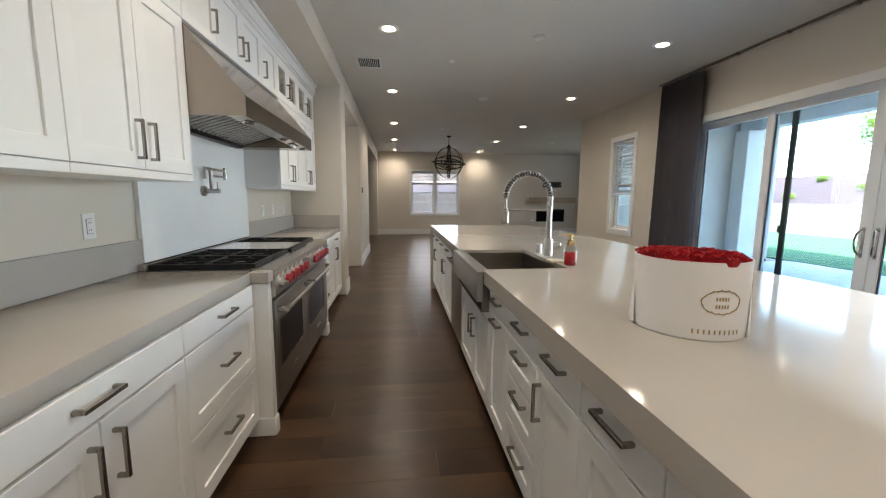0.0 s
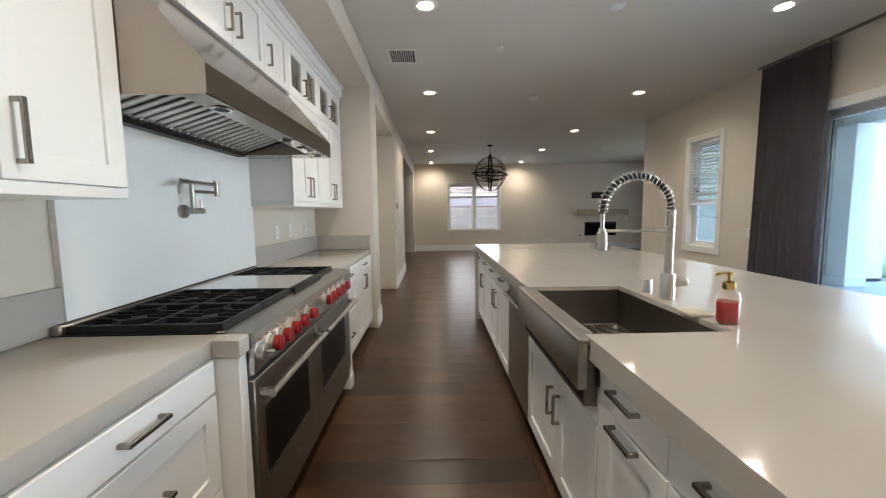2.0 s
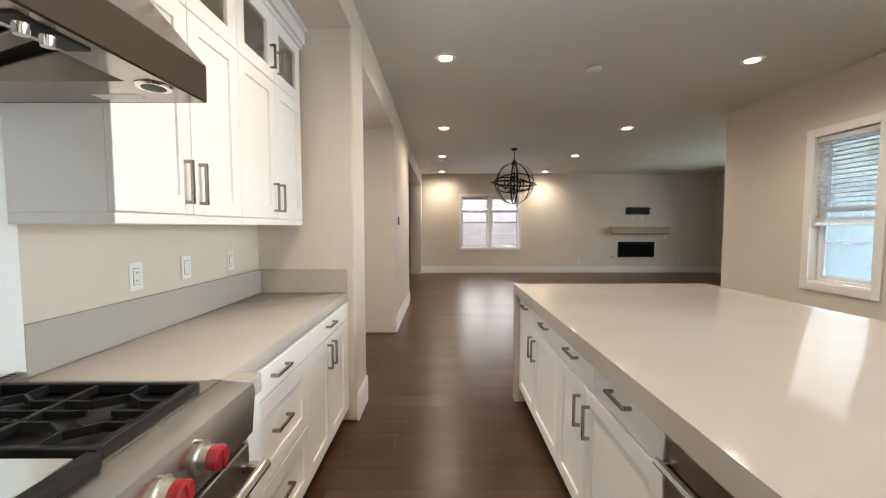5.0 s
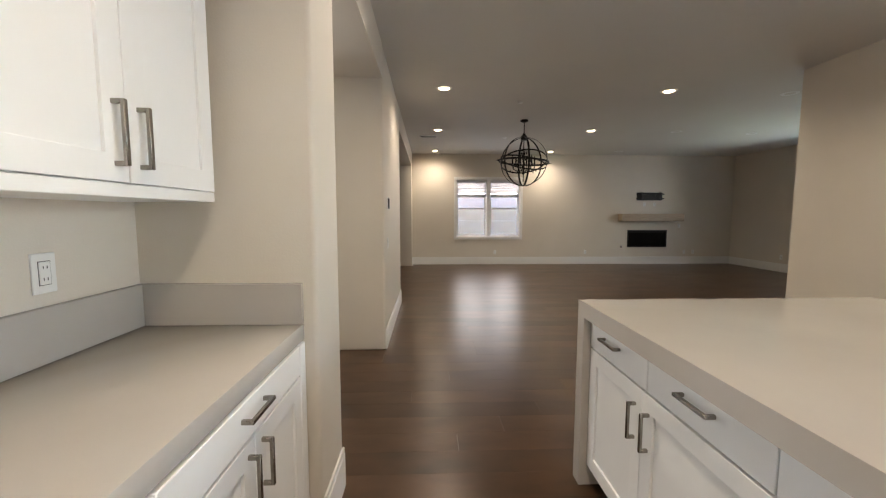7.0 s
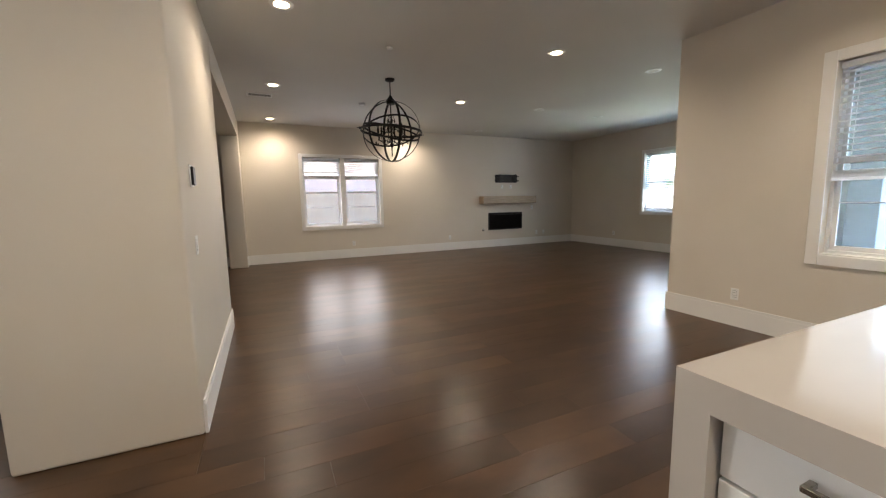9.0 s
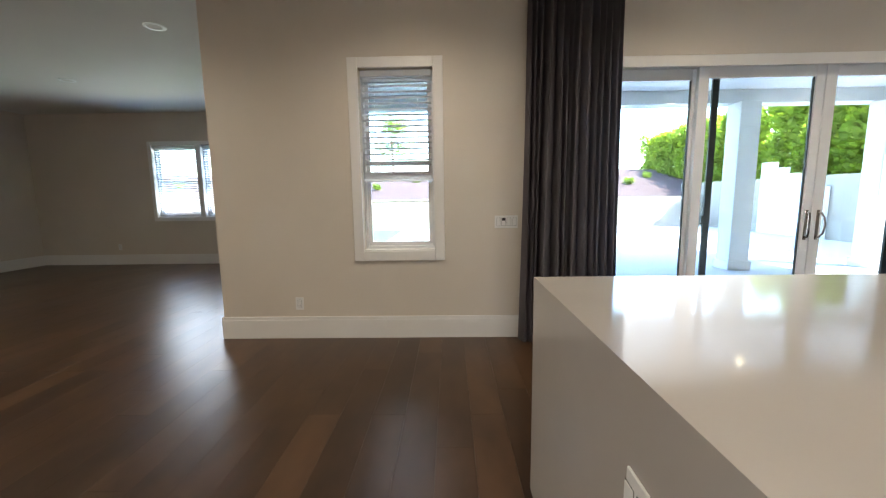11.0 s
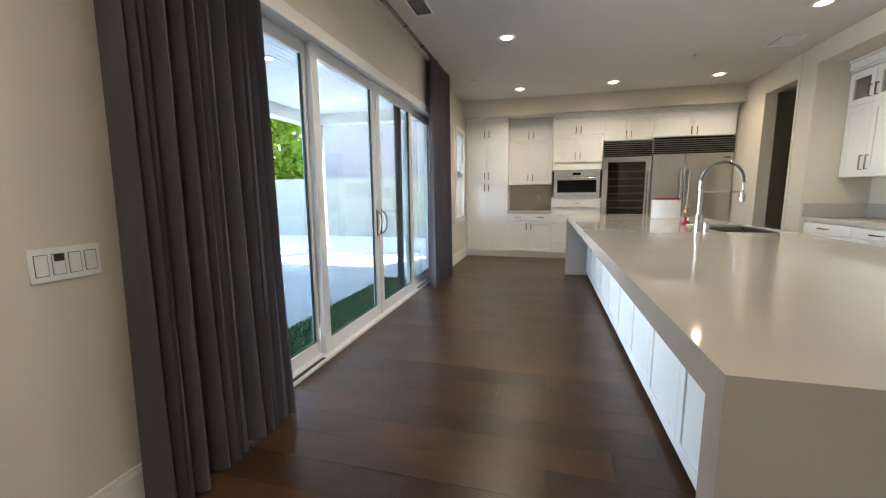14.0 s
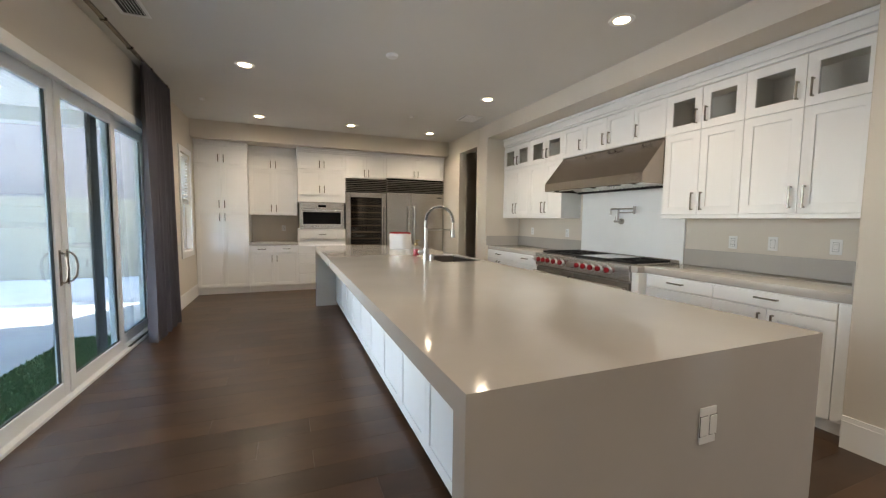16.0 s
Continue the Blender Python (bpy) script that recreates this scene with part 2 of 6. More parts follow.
def boxes(*bs, bevel=0.0, seg=1):
    bm = bmesh.new()
    for b in bs:
        add_box(bm, b, bevel, seg)
    return bm


def add_tube(bm, pts, r, seg=10, cap=True):
    """A round tube along points; r may be a list."""
    pts = [Vector(p) for p in pts]
    rs = r if isinstance(r, (list, tuple)) else [r] * len(pts)
    rings = []
    prev = None
    for i, p in enumerate(pts):
        d = (pts[min(i + 1, len(pts) - 1)] - pts[max(i - 1, 0)]).normalized()
        if prev is None:
            a = d.orthogonal().normalized()
        else:
            a = (prev - d * prev.dot(d)).normalized()
        prev = a
        c = d.cross(a)
        rings.append([bm.verts.new(p + (a * math.cos(k * 2 * math.pi / seg) + c * math.sin(k * 2 * math.pi / seg)) * rs[i]) for k in range(seg)])
    for q, w in zip(rings, rings[1:]):
        for k in range(seg):
            f = bm.faces.new((q[k], q[(k + 1) % seg], w[(k + 1) % seg], w[k]))
            f.smooth = True
    if cap:
        bm.faces.new(rings[0][::-1])
        bm.faces.new(rings[-1])
    return bm


def tube(pts, r, seg=10):
    return add_tube(bmesh.new(), pts, r, seg)


def add_lathe(bm, c, prof, seg=24, axis='z', smooth=True):
    """A turned shape: prof is (radius, height) pairs along an axis from the point c."""
    rings = []
    for r, h in prof:
        ring = []
        for k in range(seg):
            a = 2 * math.pi * k / seg
            u, v = r * math.cos(a), r * math.sin(a)
            p = {'z': (u, v, h), 'x': (h, u, v), 'y': (v, h, u)}[axis]
            ring.append(bm.verts.new((c[0] + p[0], c[1] + p[1], c[2] + p[2])))
        rings.append(ring)
    for q, w in zip(rings, rings[1:]):
        for k in range(seg):
            f = bm.faces.new((q[k], q[(k + 1) % seg], w[(k + 1) % seg], w[k]))
            f.smooth = smooth
    bm.faces.new(rings[0][::-1])
    bm.faces.new(rings[-1])
    return bm


def lathe(c, prof, seg=24, axis='z', smooth=True):
    return add_lathe(bmesh.new(), c, prof, seg, axis, smooth)


def prism(pts, y0, y1, bevel=0.0):
    """A solid with an (x, z) outline, drawn out along y."""
    bm = bmesh.new()
    a = [bm.verts.new((x, y0, z)) for x, z in pts]
    b = [bm.verts.new((x, y1, z)) for x, z in pts]
    n = len(pts)
    bm.faces.new(a)
    bm.faces.new(b[::-1])
    for i in range(n):
        bm.faces.new((a[i], b[i], b[(i + 1) % n], a[(i + 1) % n]))
    bmesh.ops.recalc_face_normals(bm, faces=bm.faces)
    if bevel:
        bmesh.ops.bevel(bm, geom=list(bm.edges), offset=bevel, segments=2, affect='EDGES')
    return bm


def part(name, bm, material, parent=None, label=""):
    me = bpy.data.meshes.new(name)
    bmesh.ops.recalc_face_normals(bm, faces=bm.faces)
    bm.to_mesh(me)
    bm.free()
    for m in (material if isinstance(material, (list, tuple)) else [material]):
        me.materials.append(m)
    me.set_sharp_from_angle(angle=radians(38))
    ob = new(name, me)
    if parent is not None:
        ob.parent = parent
        ob.matrix_parent_inverse = root_matrix(parent).inverted()
    if label:
        ob["label"] = label
    return ob


def root_matrix(ob):
    m = ob.matrix_basis.copy()
    while ob.parent is not None:
        m = ob.parent.matrix_basis @ ob.matrix_parent_inverse @ m
        ob = ob.parent
    return m


def thing(name, at, label, category, group="", kind=""):
    e = new(name)
    e.empty_display_size = 0.1
    e.matrix_basis = Matrix.Translation(at)
    return tagged(e, label, category, group, kind)


def struct(name, bm, material, label="", category=""):
    return tagged(part(name, bm, material), label, category, "", "structure")


# a face is (axis, plane, out): u runs along the other level axis, v up, w out of the plane
def fb(face, u0, u1, v0, v1, w0, w1):
    ax, p, s = face
    if ax == 'x':
        return (p + s * w0, p + s * w1, u0, u1, v0, v1)
    return (u0, u1, p + s * w0, p + s * w1, v0, v1)


def fp(face, u, v, w):
    ax, p, s = face
    return (p + s * w, u, v) if ax == 'x' else (u, p + s * w, v)


def handle(face, u, v, length, upright, parent, w=0.022):
    h = length / 2
    t = 0.006
    if upright:
        bs = [fb(face, u - t, u + t, v - h, v + h, w + 0.022, w + 0.033),
              fb(face, u - t, u + t, v - h, v - h + 0.012, w - 0.001, w + 0.024), fb(face, u - t, u + t, v + h - 0.012, v + h, w - 0.001, w + 0.024)]
    else:
        bs = [fb(face, u - h, u + h, v - t, v + t, w + 0.022, w + 0.033),
              fb(face, u - h, u - h + 0.012, v - t, v + t, w - 0.001, w + 0.024), fb(face, u + h - 0.012, u + h, v - t, v + t, w - 0.001, w + 0.024)]
    return part("handle", boxes(*bs, bevel=0.0015), M_NICKEL, parent, "brushed nickel bar handle")


def shaker(face, u0, u1, v0, v1, parent, name="door", rail=0.068, glass=False, mat=None):
    """A framed front in one piece: chamfered frame round a sunken panel, or round an opening for glass."""
    g = 0.0018
    u0, u1, v0, v1 = u0 + g, u1 - g, v0 + g, v1 - g
    bm = bmesh.new()

    def ring(inset, w):
        return [bm.verts.new(fp(face, u, v, w)) for u, v in ((u0 + inset, v0 + inset), (u1 - inset, v0 + inset), (u1 - inset, v1 - inset), (u0 + inset, v1 - inset))]

    rings = [ring(0, 0.002), ring(0, 0.0205), ring(0.0016, 0.022), ring(rail - 0.002, 0.022), ring(rail, 0.0205)]
    rings += [ring(rail, 0.002)] if glass else [ring(rail, 0.0115)]
    for p, q in zip(rings, rings[1:]):
        for k in range(4):
            bm.faces.new((p[k], p[(k + 1) % 4], q[(k + 1) % 4], q[k]))
    if glass:
        for k in range(4):
            bm.faces.new((rings[-1][k], rings[-1][(k + 1) % 4], rings[0][(k + 1) % 4], rings[0][k]))
    else:
        bm.faces.new(rings[-1])
        bm.faces.new(rings[0][::-1])
    d = part(name, bm, mat or M_CAB, parent)
    if glass:
        p = part("pane", boxes(fb(face, u0 + rail - 0.004, u1 - rail + 0.004, v0 + rail - 0.004, v1 - rail + 0.004, 0.008, 0.012)), M_CLEAR, d, "clear glass pane")
        p.visible_shadow = False
    return d


def slab_front(face, u0, u1, v0, v1, parent, name="drawer", mat=None):
    g = 0.0018
    return part(name, boxes(fb(face, u0 + g, u1 - g, v0 + g, v1 - g, 0.002, 0.022), bevel=0.0025), mat or M_CAB, parent)


def outlet(at, face, label, w=0.072, h=0.115, kind="duplex", name="wall_outlet", cat="outlet"):
    """A cover plate with its sockets or rockers on a wall."""
    u, v = at
    o = thing(name, fp(face, u, v, 0), label, cat)
    part("cover_plate", boxes(fb(face, u - w / 2, u + w / 2, v - h / 2, v + h / 2, 0.0, 0.006), bevel=0.002), M_WHITEPL, o)
    n = max(1, round(w / 0.05)) if kind == "rocker" else 1
    for i in range(n):
        c = u + (i - (n - 1) / 2) * 0.046
        part("insert_gap", boxes(fb(face, c - 0.0182, c + 0.0182, v - 0.0347, v + 0.0347, 0.005, 0.0066)), M_SLOT, o, "dark gap round the insert")
        ins = part("insert", boxes(fb(face, c - 0.0165, c + 0.0165, v - 0.033, v + 0.033, 0.005, 0.009), bevel=0.0015), M_WHITEPL, o)
        if kind == "duplex":
            for dv in (-0.017, 0.017):
                part("socket_slots", boxes(fb(face, c - 0.007, c - 0.0045, v + dv - 0.004, v + dv + 0.004, 0.0085, 0.0095),
                                           fb(face, c + 0.0045, c + 0.007, v + dv - 0.004, v + dv + 0.004, 0.0085, 0.0095)), M_SLOT, ins, "dark socket slots")
    return o

# ---- the shell of the house ----
CEIL_Z = 2.945
WX = -0.305            # face of the long west wall
EX = 4.27              # face of the kitchen's east wall
NY = 15.487            # face of the north wall
LX = 8.5               # face of the living room's east wall
NICHE_X, NICHE_S, NICHE_N, NICHE_Z = -0.97, 1.935, 6.56, 2.72


def wall_run(name, axis, p0, p1, a0, a1, z1, openings, mat=M_WALL, z0=0.0, label=""):
    """A wall between two planes, cut through by openings (from, to, sill, head)."""
    cuts = sorted({a0, a1, *[q for o in openings for q in o[:2]]})
    bm = bmesh.new()
    for q0, q1 in zip(cuts, cuts[1:]):
        mid = (q0 + q1) / 2
        solid = [(z0, z1)]
        for o in openings:
            if o[0] < mid < o[1]:
                solid = [(z0, o[2])] * (o[2] > z0) + [(o[3], z1)] * (o[3] < z1)
        for s0, s1 in solid:
            add_box(bm, (p0, p1, q0, q1, s0, s1) if axis == 'x' else (q0, q1, p0, p1, s0, s1))
    bmesh.ops.remove_doubles(bm, verts=bm.verts, dist=0.0005)
    return struct(name, bm, mat, label or "warm greige painted plaster wall", "wall")


SL0, SL1, SLZ = 2.03, 6.20, 2.362
wall_run("wall_east", 'x', EX, EX + 0.24, -0.62, 9.34, CEIL_Z + 0.1, [(SL0, SL1, 0.0, SLZ), (7.41, 8.035, 0.79, 2.325), (0.35, 0.965, 0.81, 2.325)])
wall_run("wall_living_south", 'y', 9.14, 9.34, EX + 0.24, LX + 0.24, CEIL_Z + 0.1, [])
wall_run("wall_living_east", 'x', LX, LX + 0.24, 9.34, NY + 0.2, CEIL_Z + 0.1, [(11.24, 13.06, 0.93, 2.33)])
wall_run("wall_north", 'y', NY, NY + 0.2, -3.6, LX, CEIL_Z + 0.1, [(0.885, 2.59, 0.75, 2.27)])
wall_run("wall_south", 'y', -0.82, -0.62, -3.0, EX + 0.24, CEIL_Z + 0.1, [])
wall_run("wall_pantry_west", 'x', -3.0, -2.8, -0.62, 1.75, CEIL_Z + 0.1, [])
struct("wall_soffit_south", boxes((WX, EX, -0.62, 0.27, 2.659, CEIL_Z)), M_WALL, "warm greige painted soffit above the tall cabinets", "wall")
# west side: stub and doorway to the scullery, niche for the range, two wide openings
wall_run("wall_west_doorway", 'x', WX - 0.16, WX, -0.62, 1.62, CEIL_Z, [(0.82, 1.57, 0.0, 2.64)])
struct("wall_pillar_south", boxes((NICHE_X - 0.2, WX, 1.62, NICHE_S, 0, CEIL_Z), bevel=0.012, seg=3), M_WALL, "warm greige painted pillar beside the range niche", "wall")
struct("wall_niche_back", boxes((NICHE_X - 0.2, NICHE_X, NICHE_S, NICHE_N, 0, CEIL_Z)), M_WALL, "warm greige painted wall behind the range", "wall")
struct("wall_niche_beam", boxes((NICHE_X, WX, NICHE_S, NICHE_N, NICHE_Z, CEIL_Z)), M_WALL, "painted beam above the kitchen niche", "beam")
struct("wall_pillar_north", boxes((NICHE_X - 0.2, WX, NICHE_N, 6.93, 0, CEIL_Z), bevel=0.02, seg=4), M_WALL, "greige painted pillar with rounded corners", "wall")
struct("wall_pier", boxes((-1.115, WX, 8.85, 11.0, 0, CEIL_Z), bevel=0.02, seg=4), M_WALL, "greige painted pier between two wide openings", "wall")
struct("wall_header_hall", boxes((-1.115, WX, 6.93, 8.85, 2.63, CEIL_Z)), M_WALL, "painted header above the hall opening", "wall")
struct("wall_header_dining", boxes((-0.62, WX, 11.0, 15.14, 2.60, CEIL_Z)), M_WALL, "painted header above the dining opening", "wall")
struct("wall_stub_north", boxes((-0.62, WX, 15.14, NY, 0, CEIL_Z), bevel=0.012, seg=3), M_WALL, "short painted wall stub at the north corner", "wall")
wall_run("wall_hall_north", 'y', 9.73, 9.93, -3.6, -1.115, CEIL_Z, [(-3.3, -1.62, 0.0, 2.36)])
wall_run("wall_hall_west", 'x', -3.8, -3.6, 1.75, NY + 0.2, CEIL_Z + 0.1, [])
wall_run("wall_hall_south", 'y', 6.6, 6.75, -3.6, NICHE_X - 0.2, CEIL_Z, [])
wall_run("wall_scullery_north", 'y', 1.75, 1.9, -3.0, NICHE_X - 0.2, CEIL_Z, [])
struct("ceiling", boxes((-3.8, EX + 0.24, -0.82, NY + 0.2, CEIL_Z, CEIL_Z + 0.16), (EX + 0.24, LX + 0.24, 9.14, NY + 0.2, CEIL_Z, CEIL_Z + 0.16)), M_CEIL, "smooth off-white painted ceiling with recessed lights", "ceiling")
struct("subfloor", boxes((-3.8, EX + 0.24, -0.82, NY + 0.2, -0.16, -0.006), (EX + 0.24, LX + 0.24, 9.14, NY + 0.2, -0.16, -0.006)), M_SUBFL, "dark floor beneath the boards", "floor")


def baseboard(name, pts_list):
    """White boards along walls; each piece is (box, side)."""
    bm = bmesh.new()
    for x0, x1, y0, y1 in pts_list:
        add_box(bm, (x0, x1, y0, y1, 0, 0.17))
        ex = min(x1 - x0, y1 - y0)
        if x1 - x0 < y1 - y0:
            add_box(bm, (x0 + 0.003, x1 - 0.003, y0, y1, 0.17, 0.20))
        else:
            add_box(bm, (x0, x1, y0 + 0.003, y1 - 0.003, 0.17, 0.20))
    return struct(name, bm, M_TRIM, "tall white painted baseboard", "baseboard")


BT = 0.016
baseboard("baseboard_east", [(EX - BT, EX, SL1 + 0.06, 9.34), (EX - BT, EX, 0.1, SL0 - 0.06)])
baseboard("baseboard_living_south", [(EX - BT, LX, 9.34, 9.34 + BT)])
baseboard("baseboard_living_east", [(LX - BT, LX, 9.36, NY - BT)])
baseboard("baseboard_north", [(WX + BT, LX, NY - BT, NY), (-3.5, -0.62, NY - BT, NY)])
baseboard("baseboard_pier", [(WX, WX + BT, 8.87, 10.98)])
baseboard("baseboard_stub", [(WX, WX + BT, 15.15, NY)])
baseboard("baseboard_pillar", [(WX, WX + BT, NICHE_N + 0.01, 6.91)])
baseboard("baseboard_hall", [(-3.5, -3.36, 9.73 - BT, 9.73), (-1.56, -1.13, 9.73 - BT, 9.73)])


# ---- windows ----
def double_hung(parent, face, u0, u1, v0, v1, depth=0.12, glass=M_GLASS):
    """One sash window set back in its opening: frame, two sashes, each with a pane, and a thin bar across the lower one."""
    w = -depth
    part("window_frame", boxes(fb(face, u0, u0 + 0.022, v0, v1, w - 0.05, w + 0.04), fb(face, u1 - 0.022, u1, v0, v1, w - 0.05, w + 0.04),
                               fb(face, u0 + 0.022, u1 - 0.022, v0, v0 + 0.035, w - 0.05, w + 0.04), fb(face, u0 + 0.022, u1 - 0.022, v1 - 0.04, v1, w - 0.05, w + 0.04), bevel=0.003), M_VINYL, parent)
    mid = (v0 + v1) / 2
    for a, b, off in ((v0 + 0.035, mid + 0.02, 0.0), (mid - 0.02, v1 - 0.04, -0.03)):
        s = part("sash", boxes(fb(face, u0 + 0.023, u0 + 0.055, a, b, w + off - 0.012, w + off + 0.014), fb(face, u1 - 0.055, u1 - 0.023, a, b, w + off - 0.012, w + off + 0.014),
                               fb(face, u0 + 0.055, u1 - 0.055, a, a + 0.038, w + off - 0.012, w + off + 0.0135), fb(face, u0 + 0.055, u1 - 0.055, b - 0.04, b, w + off - 0.012, w + off + 0.0135), bevel=0.002), M_VINYL, parent)
        p = part("pane", boxes(fb(face, u0 + 0.053, u1 - 0.053, a + 0.036, b - 0.038, w + off - 0.003, w + off + 0.001)), glass, s, "clear glass pane")
        p.visible_shadow = False
    part("glazing_bar", boxes(fb(face, u0 + 0.055, u1 - 0.055, (v0 + mid) / 2 + 0.04, (v0 + mid) / 2 + 0.05, w + 0.002, w + 0.01)), M_VINYL, parent)


def casing(parent, face, u0, u1, v0, v1, t=0.085):
    part("window_casing", boxes(fb(face, u0 - t, u0, v0 - t, v1 + t, 0, 0.018), fb(face, u1, u1 + t, v0 - t, v1 + t, 0, 0.018),
                                fb(face, u0, u1, v1, v1 + t, 0, 0.0175), fb(face, u0, u1, v0 - t, v0, 0, 0.0175), bevel=0.003), M_TRIM, parent)
    part("window_sill", boxes(fb(face, u0 - 0.001, u1 + 0.001, v0 - 0.001, v0 + 0.012, -0.11, 0.004), bevel=0.002), M_TRIM, parent)


def blind(face, u0, u1, top, bottom, label, tilt=0.35, w=-0.045):
    """A slatted blind: head box, slats, bottom rail and cords."""
    o = thing("window_blind", fp(face, (u0 + u1) / 2, bottom, w), label, "blind")
    part("head_rail", boxes(fb(face, u0 + 0.006, u1 - 0.006, top - 0.05, top, w - 0.03, w + 0.03), bevel=0.002), M_BLIND, o)
    n = int((top - bottom - 0.15) / 0.047)
    for i in range(n):
        v = top - 0.075 - i * 0.047
        bm = boxes(fb(face, u0 + 0.01, u1 - 0.01, v - 0.0015, v + 0.0015, w - 0.024, w + 0.024))
        axis = Vector((0, 1, 0)) if face[0] == 'x' else Vector((1, 0, 0))
        bmesh.ops.rotate(bm, verts=bm.verts, cent=fp(face, u0, v, w), matrix=Matrix.Rotation(tilt, 3, axis))
        part("slat", bm, M_BLIND, o)
    part("bottom_rail", boxes(fb(face, u0 + 0.008, u1 - 0.008, bottom, bottom + 0.022, w - 0.026, w + 0.026), bevel=0.003), M_BLIND, o)
    for i in range(10):
        v = bottom + 0.024 + i * 0.0062
        part("gathered_slat", boxes(fb(face, u0 + 0.01, u1 - 0.01, v, v + 0.0036, w - 0.024 + 0.002 * (i % 3), w + 0.024 - 0.002 * (i * 2 % 3))), M_BLIND, o)
    for u in (u0 + 0.12, u1 - 0.12):
        part("ladder_cord", boxes(fb(face, u - 0.0012, u + 0.0012, bottom + 0.03, top - 0.03, w + 0.027, w + 0.029)), M_BLIND, o)
    return o


FE = ('x', EX, -1)
FN = ('y', NY, -1)
FL = ('x', LX, -1)
w1 = thing("window_1", fp(FE, 7.72, 0.79, 0), "white double-hung window with a wide white casing", "window", kind="structure")
casing(w1, FE, 7.41, 8.035, 0.79, 2.325)
double_hung(w1, FE, 7.41, 8.035, 0.79, 2.325)
blind(FE, 7.42, 8.025, 2.315, 1.395, "white slatted blind lowered over the upper sash", 0.12)
w2 = thing("window_2", fp(FE, 0.66, 0.81, 0), "white double-hung window beside the pantry cabinets", "window", kind="structure")
casing(w2, FE, 0.35, 0.965, 0.81, 2.325)
double_hung(w2, FE, 0.35, 0.965, 0.81, 2.325, glass=M_GLASSN)
blind(FE, 0.36, 0.955, 2.315, 1.55, "white slatted blind half lowered by the pantry", 0.55)
w3 = thing("window_3", fp(FN, 1.74, 0.75, 0), "pair of white double-hung windows in a white casing", "window", kind="structure")
casing(w3, FN, 0.885, 2.59, 0.75, 2.27, 0.075)
part("mullion", boxes(fb(FN, 1.69, 1.785, 0.75, 2.27, -0.17, 0.012), bevel=0.003), M_TRIM, w3)
for a, b in ((0.885, 1.69), (1.785, 2.59)):
    double_hung(w3, FN, a, b, 0.75, 2.27, glass=M_GLASSN)
    blind(FN, a + 0.01, b - 0.01, 2.26, 1.80, "white slatted blind drawn half up", 0.9)
w4 = thing("window_4", fp(FL, 12.15, 0.93, 0), "pair of white double-hung windows in the living room", "window", kind="structure")
casing(w4, FL, 11.24, 13.06, 0.93, 2.33, 0.07)
part("mullion", boxes(fb(FL, 12.10, 12.20, 0.93, 2.33, -0.17, 0.012), bevel=0.003), M_TRIM, w4)
for a, b in ((11.24, 12.10), (12.20, 13.06)):
    double_hung(w4, FL, a, b, 0.93, 2.33, glass=M_GLASSN)
    blind(FL, a + 0.01, b - 0.01, 2.32, 0.96, "white slatted blind lowered to the sill", 0.45)


# ---- sliding patio door ----
def glazed_panel(parent, face, u0, u1, v0, v1, w, stile=0.085, name="sliding_panel"):
    p = part(name, boxes(fb(face, u0, u0 + stile, v0, v1, w - 0.022, w + 0.022), fb(face, u1 - stile, u1, v0, v1, w - 0.022, w + 0.022),
                         fb(face, u0 + stile, u1 - stile, v0, v0 + 0.10, w - 0.022, w + 0.0215), fb(face, u0 + stile, u1 - stile, v1 - 0.09, v1, w - 0.022, w + 0.0215), bevel=0.003), M_VINYL, parent)
    g = part("pane", boxes(fb(face, u0 + stile - 0.004, u1 - stile + 0.004, v0 + 0.096, v1 - 0.086, w - 0.004, w + 0.002)), M_GLASS, p, "clear glass pane")
    g.visible_shadow = False
    gt = 0.008
    part("gasket", boxes(fb(face, u0 + stile, u0 + stile + gt, v0 + 0.10, v1 - 0.09, w - 0.008, w + 0.008), fb(face, u1 - stile - gt, u1 - stile, v0 + 0.10, v1 - 0.09, w - 0.008, w + 0.008),
                         fb(face, u0 + stile + gt, u1 - stile - gt, v0 + 0.10, v0 + 0.108, w - 0.008, w + 0.008)), M_GASKET, p, "dark rubber gasket")
    return p


d1 = thing("door_1", (EX + 0.12, 4.11, 0), "white four-panel sliding glass patio door, closed", "patio door", kind="structure")
FS = ('x', EX, -1)
part("door_frame", boxes(fb(FS, SL0, SL0 + 0.05, 0, SLZ, -0.20, -0.02), fb(FS, SL1 - 0.05, SL1, 0, SLZ, -0.20, -0.02),
                         fb(FS, SL0 + 0.05, SL1 - 0.05, SLZ - 0.055, SLZ, -0.20, -0.021), bevel=0.003), M_VINYL, d1)
part("threshold", boxes(fb(FS, SL0, SL1, -0.004, 0.022, -0.22, -0.03), fb(FS, SL0 + 0.05, SL1 - 0.05, 0.022, 0.03, -0.085, -0.075), bevel=0.002), M_VINYL, d1)
part("track_slot", boxes(fb(FS, SL0 + 0.05, 3.0, 0.0225, 0.0245, -0.075, -0.045), fb(FS, 5.22, SL1 - 0.05, 0.0225, 0.0245, -0.075, -0.045)), M_SLOT, d1)
MID = 4.11
glazed_panel(d1, FS, SL0 + 0.05, 3.11, 0.03, SLZ - 0.055, -0.145)
glazed_panel(d1, FS, 5.11, SL1 - 0.05, 0.03, SLZ - 0.055, -0.145)
pa = glazed_panel(d1, FS, 3.06, MID - 0.002, 0.03, SLZ - 0.055, -0.095)
pb = glazed_panel(d1, FS, MID + 0.002, 5.17, 0.03, SLZ - 0.055, -0.095)
